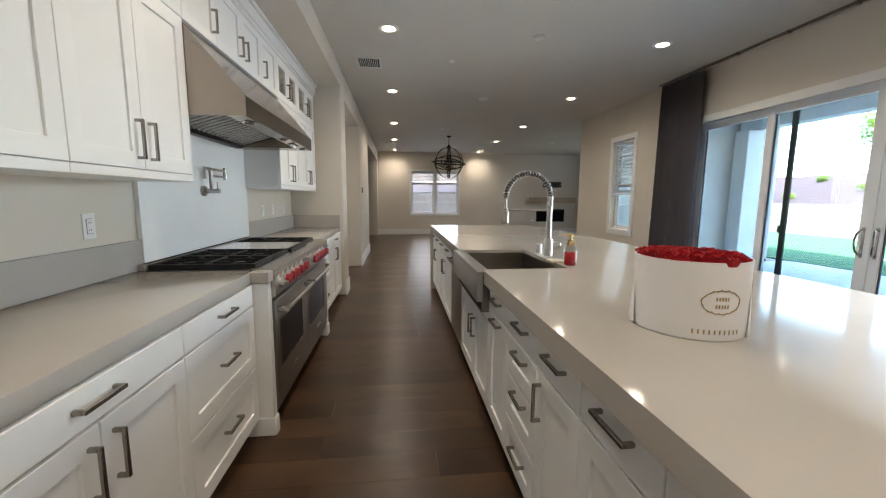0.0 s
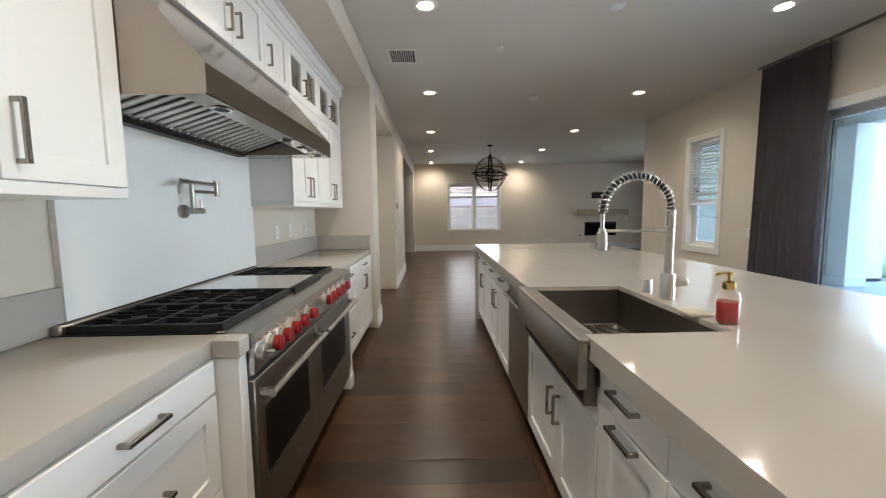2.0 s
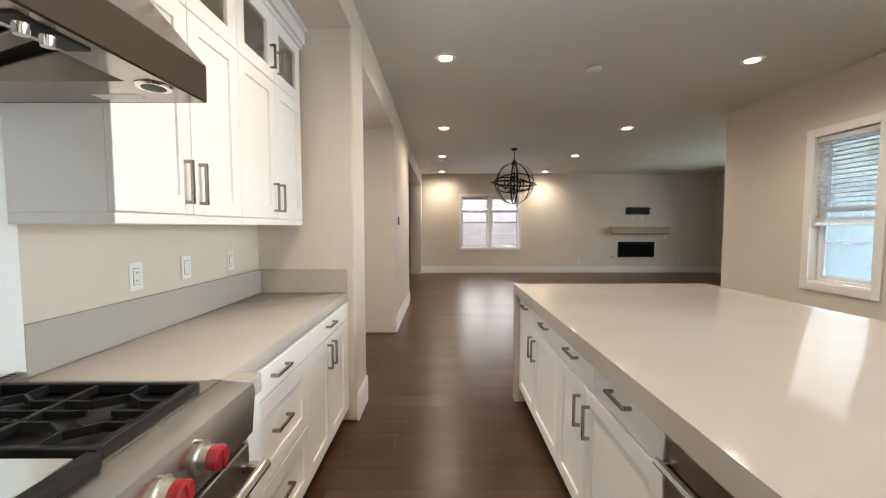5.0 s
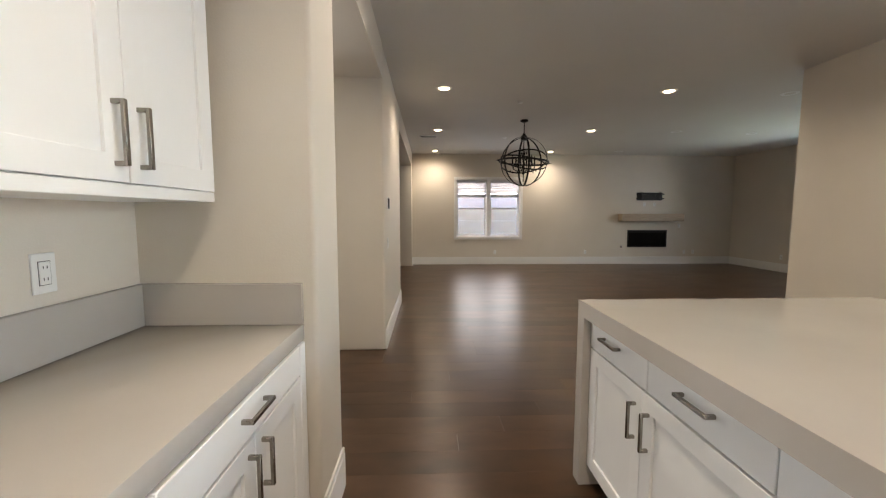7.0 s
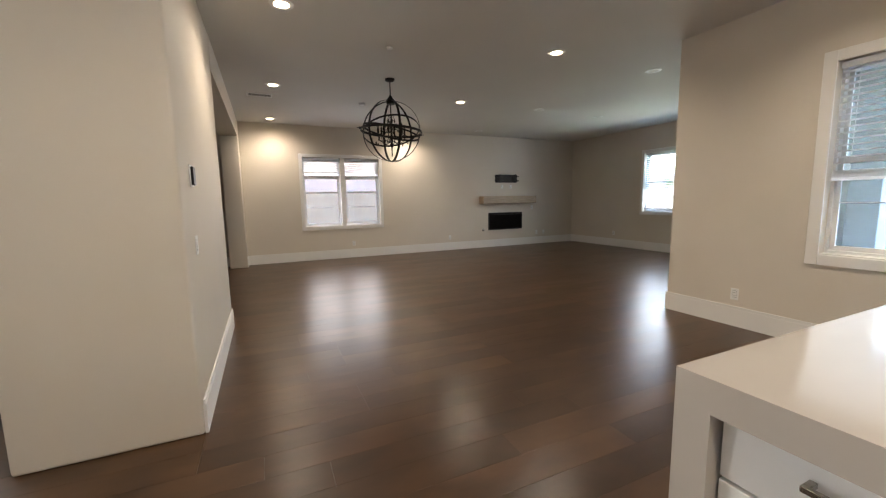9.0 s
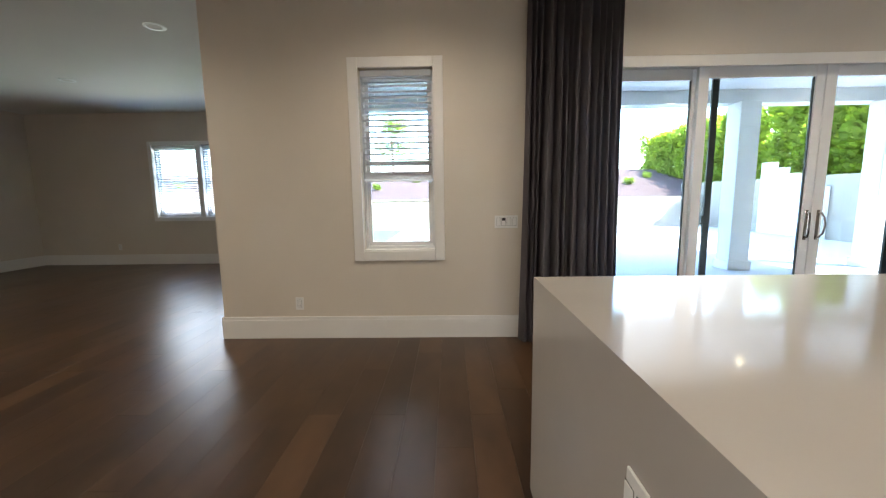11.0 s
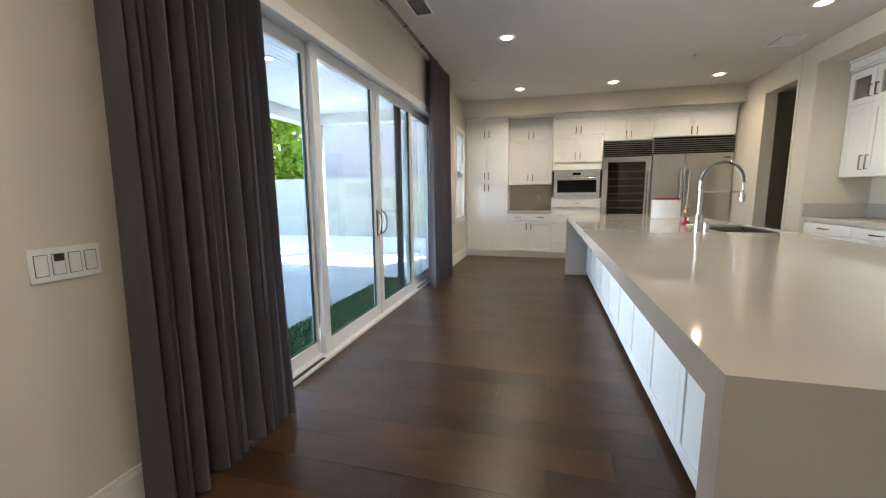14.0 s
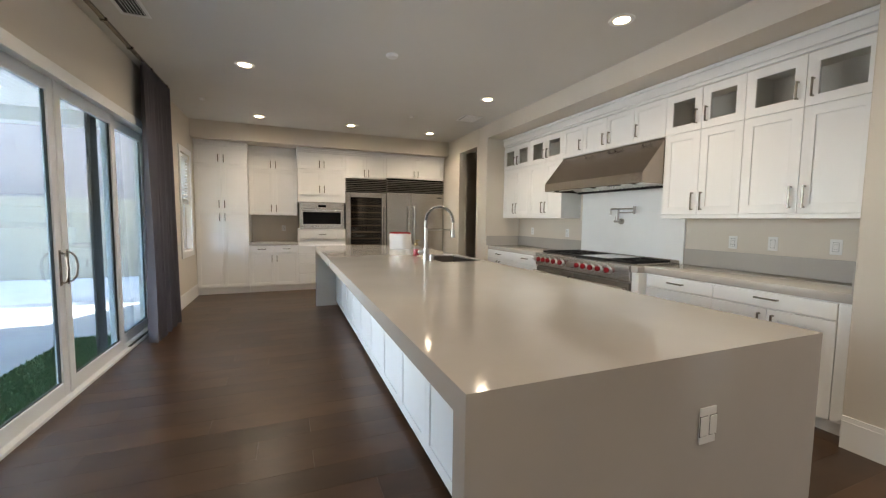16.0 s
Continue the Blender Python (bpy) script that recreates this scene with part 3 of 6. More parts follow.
part("astragal", boxes(fb(FS, MID - 0.016, MID + 0.016, 0.03, SLZ - 0.03, -0.073, -0.062), bevel=0.002), M_VINYL, d1)
for p, u, s in ((pa, MID - 0.05, -1), (pb, MID + 0.05, 1)):
    pts = [fp(FS, u + s * 0.0, 0.86, -0.073), fp(FS, u + s * 0.0, 0.865, -0.045), fp(FS, u + s * 0.012, 0.90, -0.025), fp(FS, u + s * 0.02, 0.97, -0.018),
           fp(FS, u + s * 0.012, 1.04, -0.025), fp(FS, u, 1.075, -0.045), fp(FS, u, 1.08, -0.073)]
    h = part("door_handle", tube(pts, 0.008, 8), M_NICKEL, p, "curved satin metal pull handle")
    part("escutcheon", boxes(fb(FS, u - 0.014, u + 0.014, 0.84, 1.10, -0.074, -0.068), bevel=0.003), M_NICKEL, p)
# insect screens stacked behind the outer panels
for a, b in ((4.93, 4.985), (3.17, 3.345)):
    part("screen_frame", boxes(fb(FS, a, b, 0.03, SLZ - 0.06, -0.192, -0.172)), M_GASKET, d1, "dark aluminium screen stile")
part("screen_latch", boxes(fb(FS, 4.985, 5.01, 0.98, 1.06, -0.195, -0.165), bevel=0.003), M_GASKET, d1)
part("head_casing", boxes(fb(FS, SL0 - 0.09, SL1 + 0.09, SLZ - 0.078, SLZ + 0.012, 0.0015, 0.022), bevel=0.004), M_TRIM, d1)
part("side_casing", boxes(fb(FS, SL0 - 0.09, SL0, 0, SLZ - 0.08, 0, 0.018), bevel=0.003), M_TRIM, d1)
part("side_casing", boxes(fb(FS, SL1, SL1 + 0.09, 0, SLZ - 0.08, 0, 0.018), bevel=0.003), M_TRIM, d1)

# glazed door of the hall
d2 = thing("door_2", (-2.5, 9.73, 0), "white sliding glass door of the hall with a grey shade", "patio door", kind="structure")
FH = ('y', 9.73, -1)
part("door_frame", boxes(fb(FH, -3.3, -3.25, 0, 2.36, -0.16, 0.0), fb(FH, -1.67, -1.62, 0, 2.36, -0.16, 0.0), fb(FH, -3.25, -1.67, 2.31, 2.36, -0.16, -0.001), bevel=0.003), M_VINYL, d2)
glazed_panel(d2, FH, -3.25, -2.42, 0.02, 2.31, -0.11)
pc = glazed_panel(d2, FH, -2.48, -1.67, 0.02, 2.31, -0.06)
part("door_handle", boxes(fb(FH, -1.725, -1.70, 0.95, 1.22, -0.04, -0.015), bevel=0.004), M_BLACKM, pc, "dark metal pull handle")
part("head_casing", boxes(fb(FH, -3.39, -1.53, 2.36, 2.44, 0, 0.018), bevel=0.003), M_TRIM, d2)
part("side_casing", boxes(fb(FH, -1.62, -1.54, 0, 2.36, 0, 0.018), bevel=0.003), M_TRIM, d2)
rs = thing("roller_shade", (-2.1, 9.70, 2.0), "dark grey roller shade above the hall door", "shade")
part("fabric", boxes((-2.46, -1.69, 9.712, 9.716, 2.0, 2.30)), M_CURT, rs)
part("hem_bar", boxes((-2.46, -1.69, 9.706, 9.72, 1.975, 2.0), bevel=0.003), M_CURT, rs)

# ---- kitchen: west run ----
FW = ('x', -0.375, 1)        # fronts of the west base units
FU = ('x', -0.634 - 0.022, 1)  # fronts of the west wall units
CT = 0.93                    # worktop height
CT_T = 0.06


def base_unit(face, u0, u1, depth, label, rows, top=CT - CT_T - 0.002, toe=0.10, name="base_cabinet", toe_in=0.07):
    """A base cabinet; rows is a list of (kind, u0, u1, v0, v1, handle u, handle v, upright or level or none)."""
    c = thing(name, fp(face, (u0 + u1) / 2, 0, -depth / 2), label, "cabinet")
    part("body", boxes(fb(face, u0 + 0.001, u1 - 0.001, toe, top, -depth, 0.0), fb(face, u0 + 0.001, u1 - 0.001, 0.0, toe, -depth, -toe_in)), M_CAB, c)
    for kind, a, b, v0, v1, hu, hv, hd in rows:
        d = shaker(face, a, b, v0, v1, c, "door" if kind == "door" else "drawer", 0.066) if kind in ("door", "deep") else slab_front(face, a, b, v0, v1, c)
        if hd:
            handle(face, hu, hv, 0.145 if hd != "small" else 0.16, hd == "up", d)
    return c


TOPZ = CT - CT_T - 0.006
base_unit(FW, NICHE_S + 0.01, 2.73, 0.585, "white shaker base cabinet with a drawer over two doors",
          [("drawer", NICHE_S + 0.012, 2.73, 0.752, TOPZ, 2.32, 0.812, "level"), ("door", NICHE_S + 0.012, 2.326, 0.11, 0.747, 2.283, 0.63, "up"), ("door", 2.326, 2.73, 0.11, 0.747, 2.369, 0.63, "up")])
base_unit(FW, 2.73, 3.40, 0.585, "white base cabinet with three stacked drawers",
          [("drawer", 2.73, 3.398, 0.752, TOPZ, 3.068, 0.812, "level"), ("deep", 2.73, 3.398, 0.42, 0.747, 3.062, 0.597, "level"), ("deep", 2.73, 3.398, 0.11, 0.415, 3.055, 0.288, "level")])
base_unit(FW, 5.085, 5.72, 0.585, "white base cabinet with three stacked drawers by the range",
          [("drawer", 5.095, 5.72, 0.752, TOPZ, 5.40, 0.815, "level"), ("deep", 5.095, 5.72, 0.42, 0.747, 5.40, 0.597, "level"), ("deep", 5.095, 5.72, 0.11, 0.415, 5.40, 0.295, "level")])
base_unit(FW, 5.72, NICHE_N - 0.004, 0.585, "white base cabinet with a drawer above two doors",
          [("drawer", 5.72, 6.485, 0.752, TOPZ, 6.10, 0.82, "level"), ("door", 5.72, 6.102, 0.11, 0.747, 6.06, 0.64, "up"), ("door", 6.102, 6.485, 0.11, 0.747, 6.145, 0.64, "up"),
           ("drawer", 6.487, 6.55, 0.11, TOPZ, 0, 0, "")])


def pilaster(y0, y1):
    p = thing("cabinet_pilaster", (-0.34, (y0 + y1) / 2, 0), "white painted pilaster beside the range", "pilaster")
    part("shaft", boxes((-0.96, -0.275, y0, y1, 0.11, CT - CT_T - 0.004), bevel=0.003), M_CAB, p)
    part("plinth", boxes((-0.96, -0.266, y0 - 0.006, y1 + 0.006, 0.0, 0.11), bevel=0.006), M_CAB, p)


pilaster(3.405, 3.455)
pilaster(4.998, 5.08)


def worktop(name, bs, label):
    w = tagged(part(name, boxes(*bs, bevel=0.0025, seg=2), M_QUARTZ), label, "worktop")
    return w


wt = worktop("worktop", [(NICHE_X + 0.002, -0.357, NICHE_S + 0.003, 3.46, CT - CT_T, CT)], "warm white quartz worktop beside the range")
part("nose_block", boxes((-0.3575, -0.264, 3.39, 3.46, CT - CT_T - 0.001, CT + 0.0005), bevel=0.004), M_QUARTZ, wt)
wt2 = worktop("worktop", [(NICHE_X + 0.002, -0.357, 4.992, NICHE_N - 0.003, CT - CT_T, CT)], "warm white quartz worktop at the niche end")
part("nose_block", boxes((-0.3575, -0.264, 4.992, 5.07, CT - CT_T - 0.001, CT + 0.0005), bevel=0.004), M_QUARTZ, wt2)
us = thing("upstand", (NICHE_X, 2.7, CT), "warm quartz upstand on the worktop", "backsplash")
part("strip", boxes((NICHE_X + 0.001, NICHE_X + 0.024, NICHE_S + 0.003, 3.53, CT + 0.0005, 1.09), bevel=0.002), M_QUARTZ, us)
part("end_strip", boxes((NICHE_X + 0.025, WX - 0.02, NICHE_S + 0.001, NICHE_S + 0.022, CT + 0.0005, 1.09), bevel=0.002), M_QUARTZ, us)
us2 = thing("upstand", (NICHE_X, 5.8, CT), "warm quartz upstand at the niche end", "backsplash")
part("strip", boxes((NICHE_X + 0.001, NICHE_X + 0.024, 5.02, NICHE_N - 0.003, CT + 0.0005, 1.09), bevel=0.002), M_QUARTZ, us2)
part("end_strip", boxes((NICHE_X + 0.025, -0.357, NICHE_N - 0.024, NICHE_N - 0.001, CT + 0.0005, 1.09), bevel=0.002), M_QUARTZ, us2)
tagged(part("splashback", boxes((NICHE_X + 0.001, NICHE_X + 0.026, 3.532, 5.018, CT - 0.05, 1.80), bevel=0.0015), M_SPLASH), "pale blue-white quartz slab behind the range", "backsplash")
for y in (3.21, 2.35):
    outlet((y, 1.185), ('x', NICHE_X, 1), "white double socket on the splash wall")
outlet((5.475, 1.18), ('x', NICHE_X, 1), "white double socket with test buttons on the splash wall")
outlet((5.79, 1.185), ('x', NICHE_X, 1), "white blank switch plate on the splash wall", kind="rocker")
outlet((6.195, 1.185), ('x', NICHE_X, 1), "white double socket near the niche end")

# wall units
UB, US, UT = 1.43, 2.19, 2.56


def wall_unit(u0, u1, label, glass_rows=True, low=UB, face=FU, depth=0.315):
    c = thing("wall_cabinet", fp(face, (u0 + u1) / 2, low, -depth / 2), label, "cabinet")
    m = (u0 + u1) / 2
    if low < US:
        part("body", boxes(fb(face, u0 + 0.0008, u1 - 0.0008, low, US - 0.005, -depth, 0.0)), M_CAB, c)
        for a, b, hu in ((u0, m, m - 0.042), (m, u1, m + 0.042)):
            d = shaker(face, a, b, low, US, c)
            handle(face, hu, low + 0.12, 0.16, True, d)
        part("light_rail", boxes(fb(face, u0 + 0.0005, u1 - 0.0005, low - 0.035, low - 0.001, -depth, 0.02), bevel=0.002), M_CAB, c)
    t = 0.016
    if glass_rows:
        part("glass_case", boxes(fb(face, u0 + 0.0008, u0 + t, US - 0.004, UT + 0.01, -depth, 0), fb(face, u1 - t, u1 - 0.0008, US - 0.004, UT + 0.01, -depth, 0),
                                 fb(face, u0 + t, u1 - t, US - 0.004, US + 0.02, -depth, 0), fb(face, u0 + t, u1 - t, UT - 0.02, UT + 0.01, -depth, 0),
                                 fb(face, u0 + t, u1 - t, US + 0.02, UT - 0.02, -depth, -depth + 0.012)), M_CABIN, c)
    else:
        part("top_case", boxes(fb(face, u0 + 0.0008, u1 - 0.0008, US + 0.002, UT + 0.01, -depth, 0)), M_CAB, c)
    for a, b, hu in ((u0, m, m - 0.045), (m, u1, m + 0.045)):
        d = shaker(face, a, b, US, UT, c, "glass_door" if glass_rows else "door", 0.07 if glass_rows else 0.05, glass_rows)
        if not glass_rows:
            hu = {3.849: 3.80, 4.611: 4.655}.get(round(m, 3), hu) if abs(hu - m) < 0.05 and (hu < m) == (m < 4.2) else (4.185 if m < 4.2 else 4.275)
        handle(face, hu, US + 0.125, 0.13, True, d)
    return c


for a, b in ((1.945, 2.705), (2.705, 3.468), (4.992, 5.70), (5.70, 6.488)):
    wall_unit(a, b, "white shaker wall cabinet with small glass doors on top")
wall_unit(3.468, 4.23, "small white cabinet above the steel hood", False, US)
wall_unit(4.23, 4.992, "small white cabinet above the hood", False, US)


def crown(name, face, u0, u1, v0, depth, label, rise=0.11, out=0.055):
    bm = boxes(fb(face, u0, u1, v0, v0 + 0.03, -depth, 0.022), fb(face, u0 - 0.0, u1, v0 + 0.03, v0 + rise - 0.03, -depth, out - 0.02), fb(face, u0, u1, v0 + rise - 0.03, v0 + rise, -depth, out), bevel=0.006, seg=2)
    return tagged(part(name, bm, M_CAB), label, "moulding", kind="structure")


crown("trim_crown_west", FU, NICHE_S + 0.004, NICHE_N - 0.004, UT + 0.012, 0.31, "white crown moulding above the wall cabinets", 0.142, 0.06)

# ---- range hood ----
HY0, HY1, HB = 3.472, 4.988, 1.735
hood = thing("range_hood", (-0.66, 4.23, HB), "wide brushed stainless steel range hood with a sloping front", "range hood")
HX = -0.357
bm = bmesh.new()
# outer shell: sloping front, upright lip, side cheeks, open below
shell = [(NICHE_X + 0.03, 2.186), (-0.650, 2.186), (HX - 0.001, HB + 0.100), (HX - 0.002, HB + 0.004), (HX - 0.006, HB)]
BX0, BX1 = NICHE_X + 0.085, HX - 0.101
inner = [(HX - 0.10, HB), (HX - 0.10, HB + 0.172), (NICHE_X + 0.03, HB + 0.045)]
part("canopy", prism(shell + inner, HY0, HY1), M_HOOD, hood)
for y in (HY0 - 0.0022, HY1 + 0.0002):
    part("end_plate", prism(shell + [(NICHE_X + 0.03, HB)], y, y + 0.002), M_HOOD, hood)
for a, b in ((HY0 + 0.0005, HY0 + 0.012), (HY1 - 0.16, HY1 - 0.0005)):
    part("cheek", prism([(NICHE_X + 0.031, HB + 0.0005), (BX1, HB + 0.0005), (BX1, HB + 0.170), (NICHE_X + 0.031, HB + 0.0435)], a, b), M_HOOD, hood)
part("rear_rail", boxes((NICHE_X + 0.028, BX0, HY0 + 0.012, HY1 - 0.16, HB - 0.012, HB + 0.02), bevel=0.004), M_BLACKM, hood, "dark grease rail")
nb = 21
for i in range(nb):
    y = HY0 + 0.025 + i * (HY1 - HY0 - 0.20) / nb
    bmb = prism([(BX0, HB + 0.006), (BX1, HB + 0.134), (BX1, HB + 0.142), (BX0, HB + 0.014)], y, y + 0.052)
    bmesh.ops.rotate(bmb, verts=bmb.verts, cent=(-0.7, y + 0.025, HB + 0.06), matrix=Matrix.Rotation(0.16, 3, 'X'))
    part("baffle", bmb, M_BAFFLE, hood)
part("baffle_backing", prism([(BX0, HB + 0.030), (BX1, HB + 0.160), (BX1, HB + 0.168), (BX0, HB + 0.038)], HY0 + 0.013, HY1 - 0.161), M_SLOT, hood)
for y in (3.66, 4.30, 4.86):
    part("lamp_ring", lathe((HX - 0.055, y, HB - 0.005), [(0.038, 0), (0.041, 0.004), (0.034, 0.006)], 22), M_CHROME, hood)
    part("lamp_lens", lathe((HX - 0.055, y, HB - 0.0065), [(0.026, 0), (0.028, 0.002)], 18), M_GASKET, hood, "dark lamp lens")
    part("lamp_tube", tube([(HX - 0.055, y - 0.021, HB - 0.009), (HX - 0.055, y + 0.021, HB - 0.009)], 0.007, 10), M_CLEAR, hood)
part("control_plate", boxes((HX - 0.08, HX - 0.03, 4.52, 4.66, HB - 0.004, HB + 0.002), bevel=0.001), M_BLACKM, hood)
for y in (4.555, 4.60):
    part("control_knob", lathe((HX - 0.055, y, HB - 0.022), [(0.011, 0), (0.012, 0.012), (0.014, 0.02)], 16), M_CHROME, hood)
part("label_plate", boxes((-0.62, -0.50, HY1 - 0.07, HY1 - 0.03, HB - 0.001, HB + 0.001)), M_WHITEPL, hood)

# ---- pot filler ----
pf = thing("pot_filler", (NICHE_X + 0.026, 4.215, 1.39), "brushed nickel folding pot filler tap on the splash wall", "tap")
px = NICHE_X + 0.026
part("wall_flange", lathe((px, 4.215, 1.36), [(0.036, 0), (0.036, 0.018), (0.03, 0.024)], 24, 'x'), M_PEWTER, pf)
part("valve_body", tube([(px + 0.02, 4.215, 1.36), (px + 0.115, 4.215, 1.36)], 0.015, 14), M_PEWTER, pf)
part("valve_lever", tube([(px + 0.10, 4.215, 1.372), (px + 0.10, 4.215, 1.42)], 0.004, 8), M_PEWTER, pf)
part("riser", tube([(px + 0.06, 4.215, 1.36), (px + 0.06, 4.215, 1.510)], 0.012, 12), M_PEWTER, pf)
part("lower_arm", tube([(px + 0.06, 4.215, 1.465), (px + 0.06, 4.445, 1.465)], 0.009, 12), M_PEWTER, pf)
part("elbow", tube([(px + 0.06, 4.445, 1.445), (px + 0.06, 4.445, 1.535)], 0.014, 14), M_PEWTER, pf)
part("upper_arm", tube([(px + 0.06, 4.445, 1.510), (px + 0.07, 4.145, 1.510)], 0.009, 12), M_PEWTER, pf)
part("spout", tube([(px + 0.07, 4.165, 1.510), (px + 0.07, 4.115, 1.510), (px + 0.07, 4.105, 1.49), (px + 0.07, 4.105, 1.44)], 0.012, 12), M_PEWTER, pf)

# ---- range ----
RY0, RY1 = 3.464, 4.988
rg = thing("range_cooker", (-0.62, 4.226, 0), "wide stainless steel double-oven range with red knobs", "range")
RX = -0.275
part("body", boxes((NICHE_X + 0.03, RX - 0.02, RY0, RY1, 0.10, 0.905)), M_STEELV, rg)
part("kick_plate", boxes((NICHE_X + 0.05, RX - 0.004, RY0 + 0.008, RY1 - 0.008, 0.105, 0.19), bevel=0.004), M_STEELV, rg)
for y in (RY0 + 0.04, RY1 - 0.04):
    for x in (-0.90, -0.34):
        part("leg", lathe((x, y, 0.0), [(0.022, 0), (0.018, 0.02), (0.018, 0.08), (0.024, 0.102)], 14), M_CHROME, rg)
part("control_panel", prism([(RX - 0.02, 0.775), (RX + 0.018, 0.780), (RX + 0.029, 0.908), (RX + 0.024, 0.928), (RX - 0.075, 0.937), (RX - 0.075, 0.775)], RY0, RY1), M_STEEL, rg)
part("cooktop", boxes((NICHE_X + 0.03, RX - 0.075, RY0, RY1, 0.90, 0.932)), M_BLACK, rg)
part("front_ledge", boxes((RX - 0.10, RX - 0.07, RY0, RY1, 0.925, 0.9395)), M_STEEL, rg)
part("island_trim", boxes((NICHE_X + 0.028, NICHE_X + 0.065, RY0, RY1, 0.925, 0.965), bevel=0.006), M_STEELV, rg)


def add_bar(bm, p, q, w, h0, h1, drop=0.0):
    """A straight cast bar from p to q, of width w, its height falling from h0 to h1."""
    p, q = Vector(p), Vector(q)
    n = (q - p).cross(Vector((0, 0, 1))).normalized() * (w / 2)
    top = [bm.verts.new(v) for v in (p - n * 0.7, p + n * 0.7, q + n * 0.7 - Vector((0, 0, drop)), q - n * 0.7 - Vector((0, 0, drop)))]
    low = [bm.verts.new(v) for v in (p - n - Vector((0, 0, h0)), p + n - Vector((0, 0, h0)), q + n - Vector((0, 0, h1)), q - n - Vector((0, 0, h1)))]
    bm.faces.new(top)
    bm.faces.new(low[::-1])
    for k in range(4):
        bm.faces.new((top[k], low[k], low[(k + 1) % 4], top[(k + 1) % 4]))


def grate(y0, y1, x0, x1, z=0.962):
    """One cast-iron grate over two burners: rim, cross bar, spokes and bent bars round each burner."""
    t = 0.007
    bs = [(x0, x1, y0, y0 + 2 * t, z - 0.028, z), (x0, x1, y1 - 2 * t, y1, z - 0.028, z), (x0, x0 + 2 * t, y0 + 2 * t, y1 - 2 * t, z - 0.028, z - 0.001), (x1 - 0.022, x1, y0 + 2 * t, y1 - 2 * t, z - 0.034, z - 0.001)]
    xm = (x0 + x1) / 2
    bs.append((xm - t, xm + t, y0 + 2 * t, y1 - 2 * t, z - 0.026, z - 0.002))
    g = part("grate", boxes(*bs, bevel=0.003), M_IRON, rg, "black cast-iron grate")
    ym = (y0 + y1) / 2
    for a, b in ((x0, xm), (xm, x1)):
        c = (a + b) / 2
        dx, dy = (b - a) / 2 - 0.008, (y1 - y0) / 2 - 0.008
        zt = z - 0.003
        bm = bmesh.new()
        for sy in (-1, 1):
            add_bar(bm, (c, ym + sy * dy, zt), (c, ym + sy * dy * 0.60, zt), 0.010, 0.022, 0.020)
            add_bar(bm, (c, ym + sy * dy * 0.60, zt), (c + dx * 0.46, ym + sy * dy * 0.34, zt), 0.010, 0.020, 0.020)
            add_bar(bm, (c, ym + sy * dy * 0.60, zt), (c - dx * 0.46, ym + sy * dy * 0.34, zt), 0.010, 0.020, 0.020)
            for sx in (-1, 1):
                add_bar(bm, (c + sx * dx * 0.46, ym + sy * dy * 0.34, zt), (c + sx * dx, ym + sy * dy * 0.34, zt), 0.010, 0.020, 0.022)
        for sx in (-1, 1):
            add_bar(bm, (c + sx * dx, ym, zt), (c + sx * dx * 0.24, ym, zt), 0.009, 0.022, 0.012)
        part("burner_rest", bm, M_IRON, g)
        part("burner", lathe((c, ym, 0.931), [(0.058, 0), (0.056, 0.006), (0.040, 0.008), (0.040, 0.013), (0.031, 0.017), (0.012, 0.018)], 20), M_IRON, rg, "black gas burner")


GX0, GX1 = -0.90, -0.36
for a, b in ((3.475, 3.797), (3.799, 4.120), (4.595, 4.915)):
    grate(a, b, GX0, GX1)
gd = part("griddle", boxes((GX0 - 0.005, GX1 - 0.015, 4.135, 4.575, 0.93, 0.958), bevel=0.006), M_GRIDDLE, rg, "polished steel griddle cover")
part("griddle_trough", boxes((GX1 - 0.014, GX1 + 0.020, 4.122, 4.588, 0.93, 0.961), bevel=0.004), M_IRON, rg)
part("side_strip", boxes((GX0, GX1, 4.92, 4.98, 0.93, 0.94), bevel=0.002), M_STEEL, rg)
FR = ('x', RX, 1)
for a, b, wa, wb in ((RY0 + 0.01, 4.180, 3.535, 4.025), (4.190, RY1 - 0.01, 4.255, 4.80)):
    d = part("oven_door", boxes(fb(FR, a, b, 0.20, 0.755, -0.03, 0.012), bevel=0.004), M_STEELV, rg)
    w0, w1v = 0.36, 0.625
    part("oven_window", boxes(fb(FR, wa, wb, w0, w1v, 0.010, 0.0145), bevel=0.002), M_DGLASS, d, "dark oven glass")
    part("window_bezel", boxes(fb(FR, wa - 0.010, wa, w0 - 0.01, w1v + 0.01, 0.011, 0.0165), fb(FR, wb, wb + 0.010, w0 - 0.01, w1v + 0.01, 0.011, 0.0165),
                               fb(FR, wa, wb, w0 - 0.01, w0, 0.011, 0.0165), fb(FR, wa, wb, w1v, w1v + 0.01, 0.011, 0.0165)), M_STEEL, d)
    hb = part("handle", tube([fp(FR, a + 0.015, 0.70, 0.065), fp(FR, b - 0.015, 0.70, 0.065)], 0.016, 14), M_STEEL, d, "thick brushed steel bar handle")
    for u in (a + 0.035, b - 0.035):
        part("handle_post", boxes(fb(FR, u - 0.014, u + 0.014, 0.686, 0.714, 0.010, 0.062), bevel=0.004), M_STEEL, d)
    part("logo_plate", boxes(fb(FR, (a + b) / 2 - 0.05, (a + b) / 2 + 0.05, 0.24, 0.26, 0.0115, 0.0135)), M_CHROME, d)


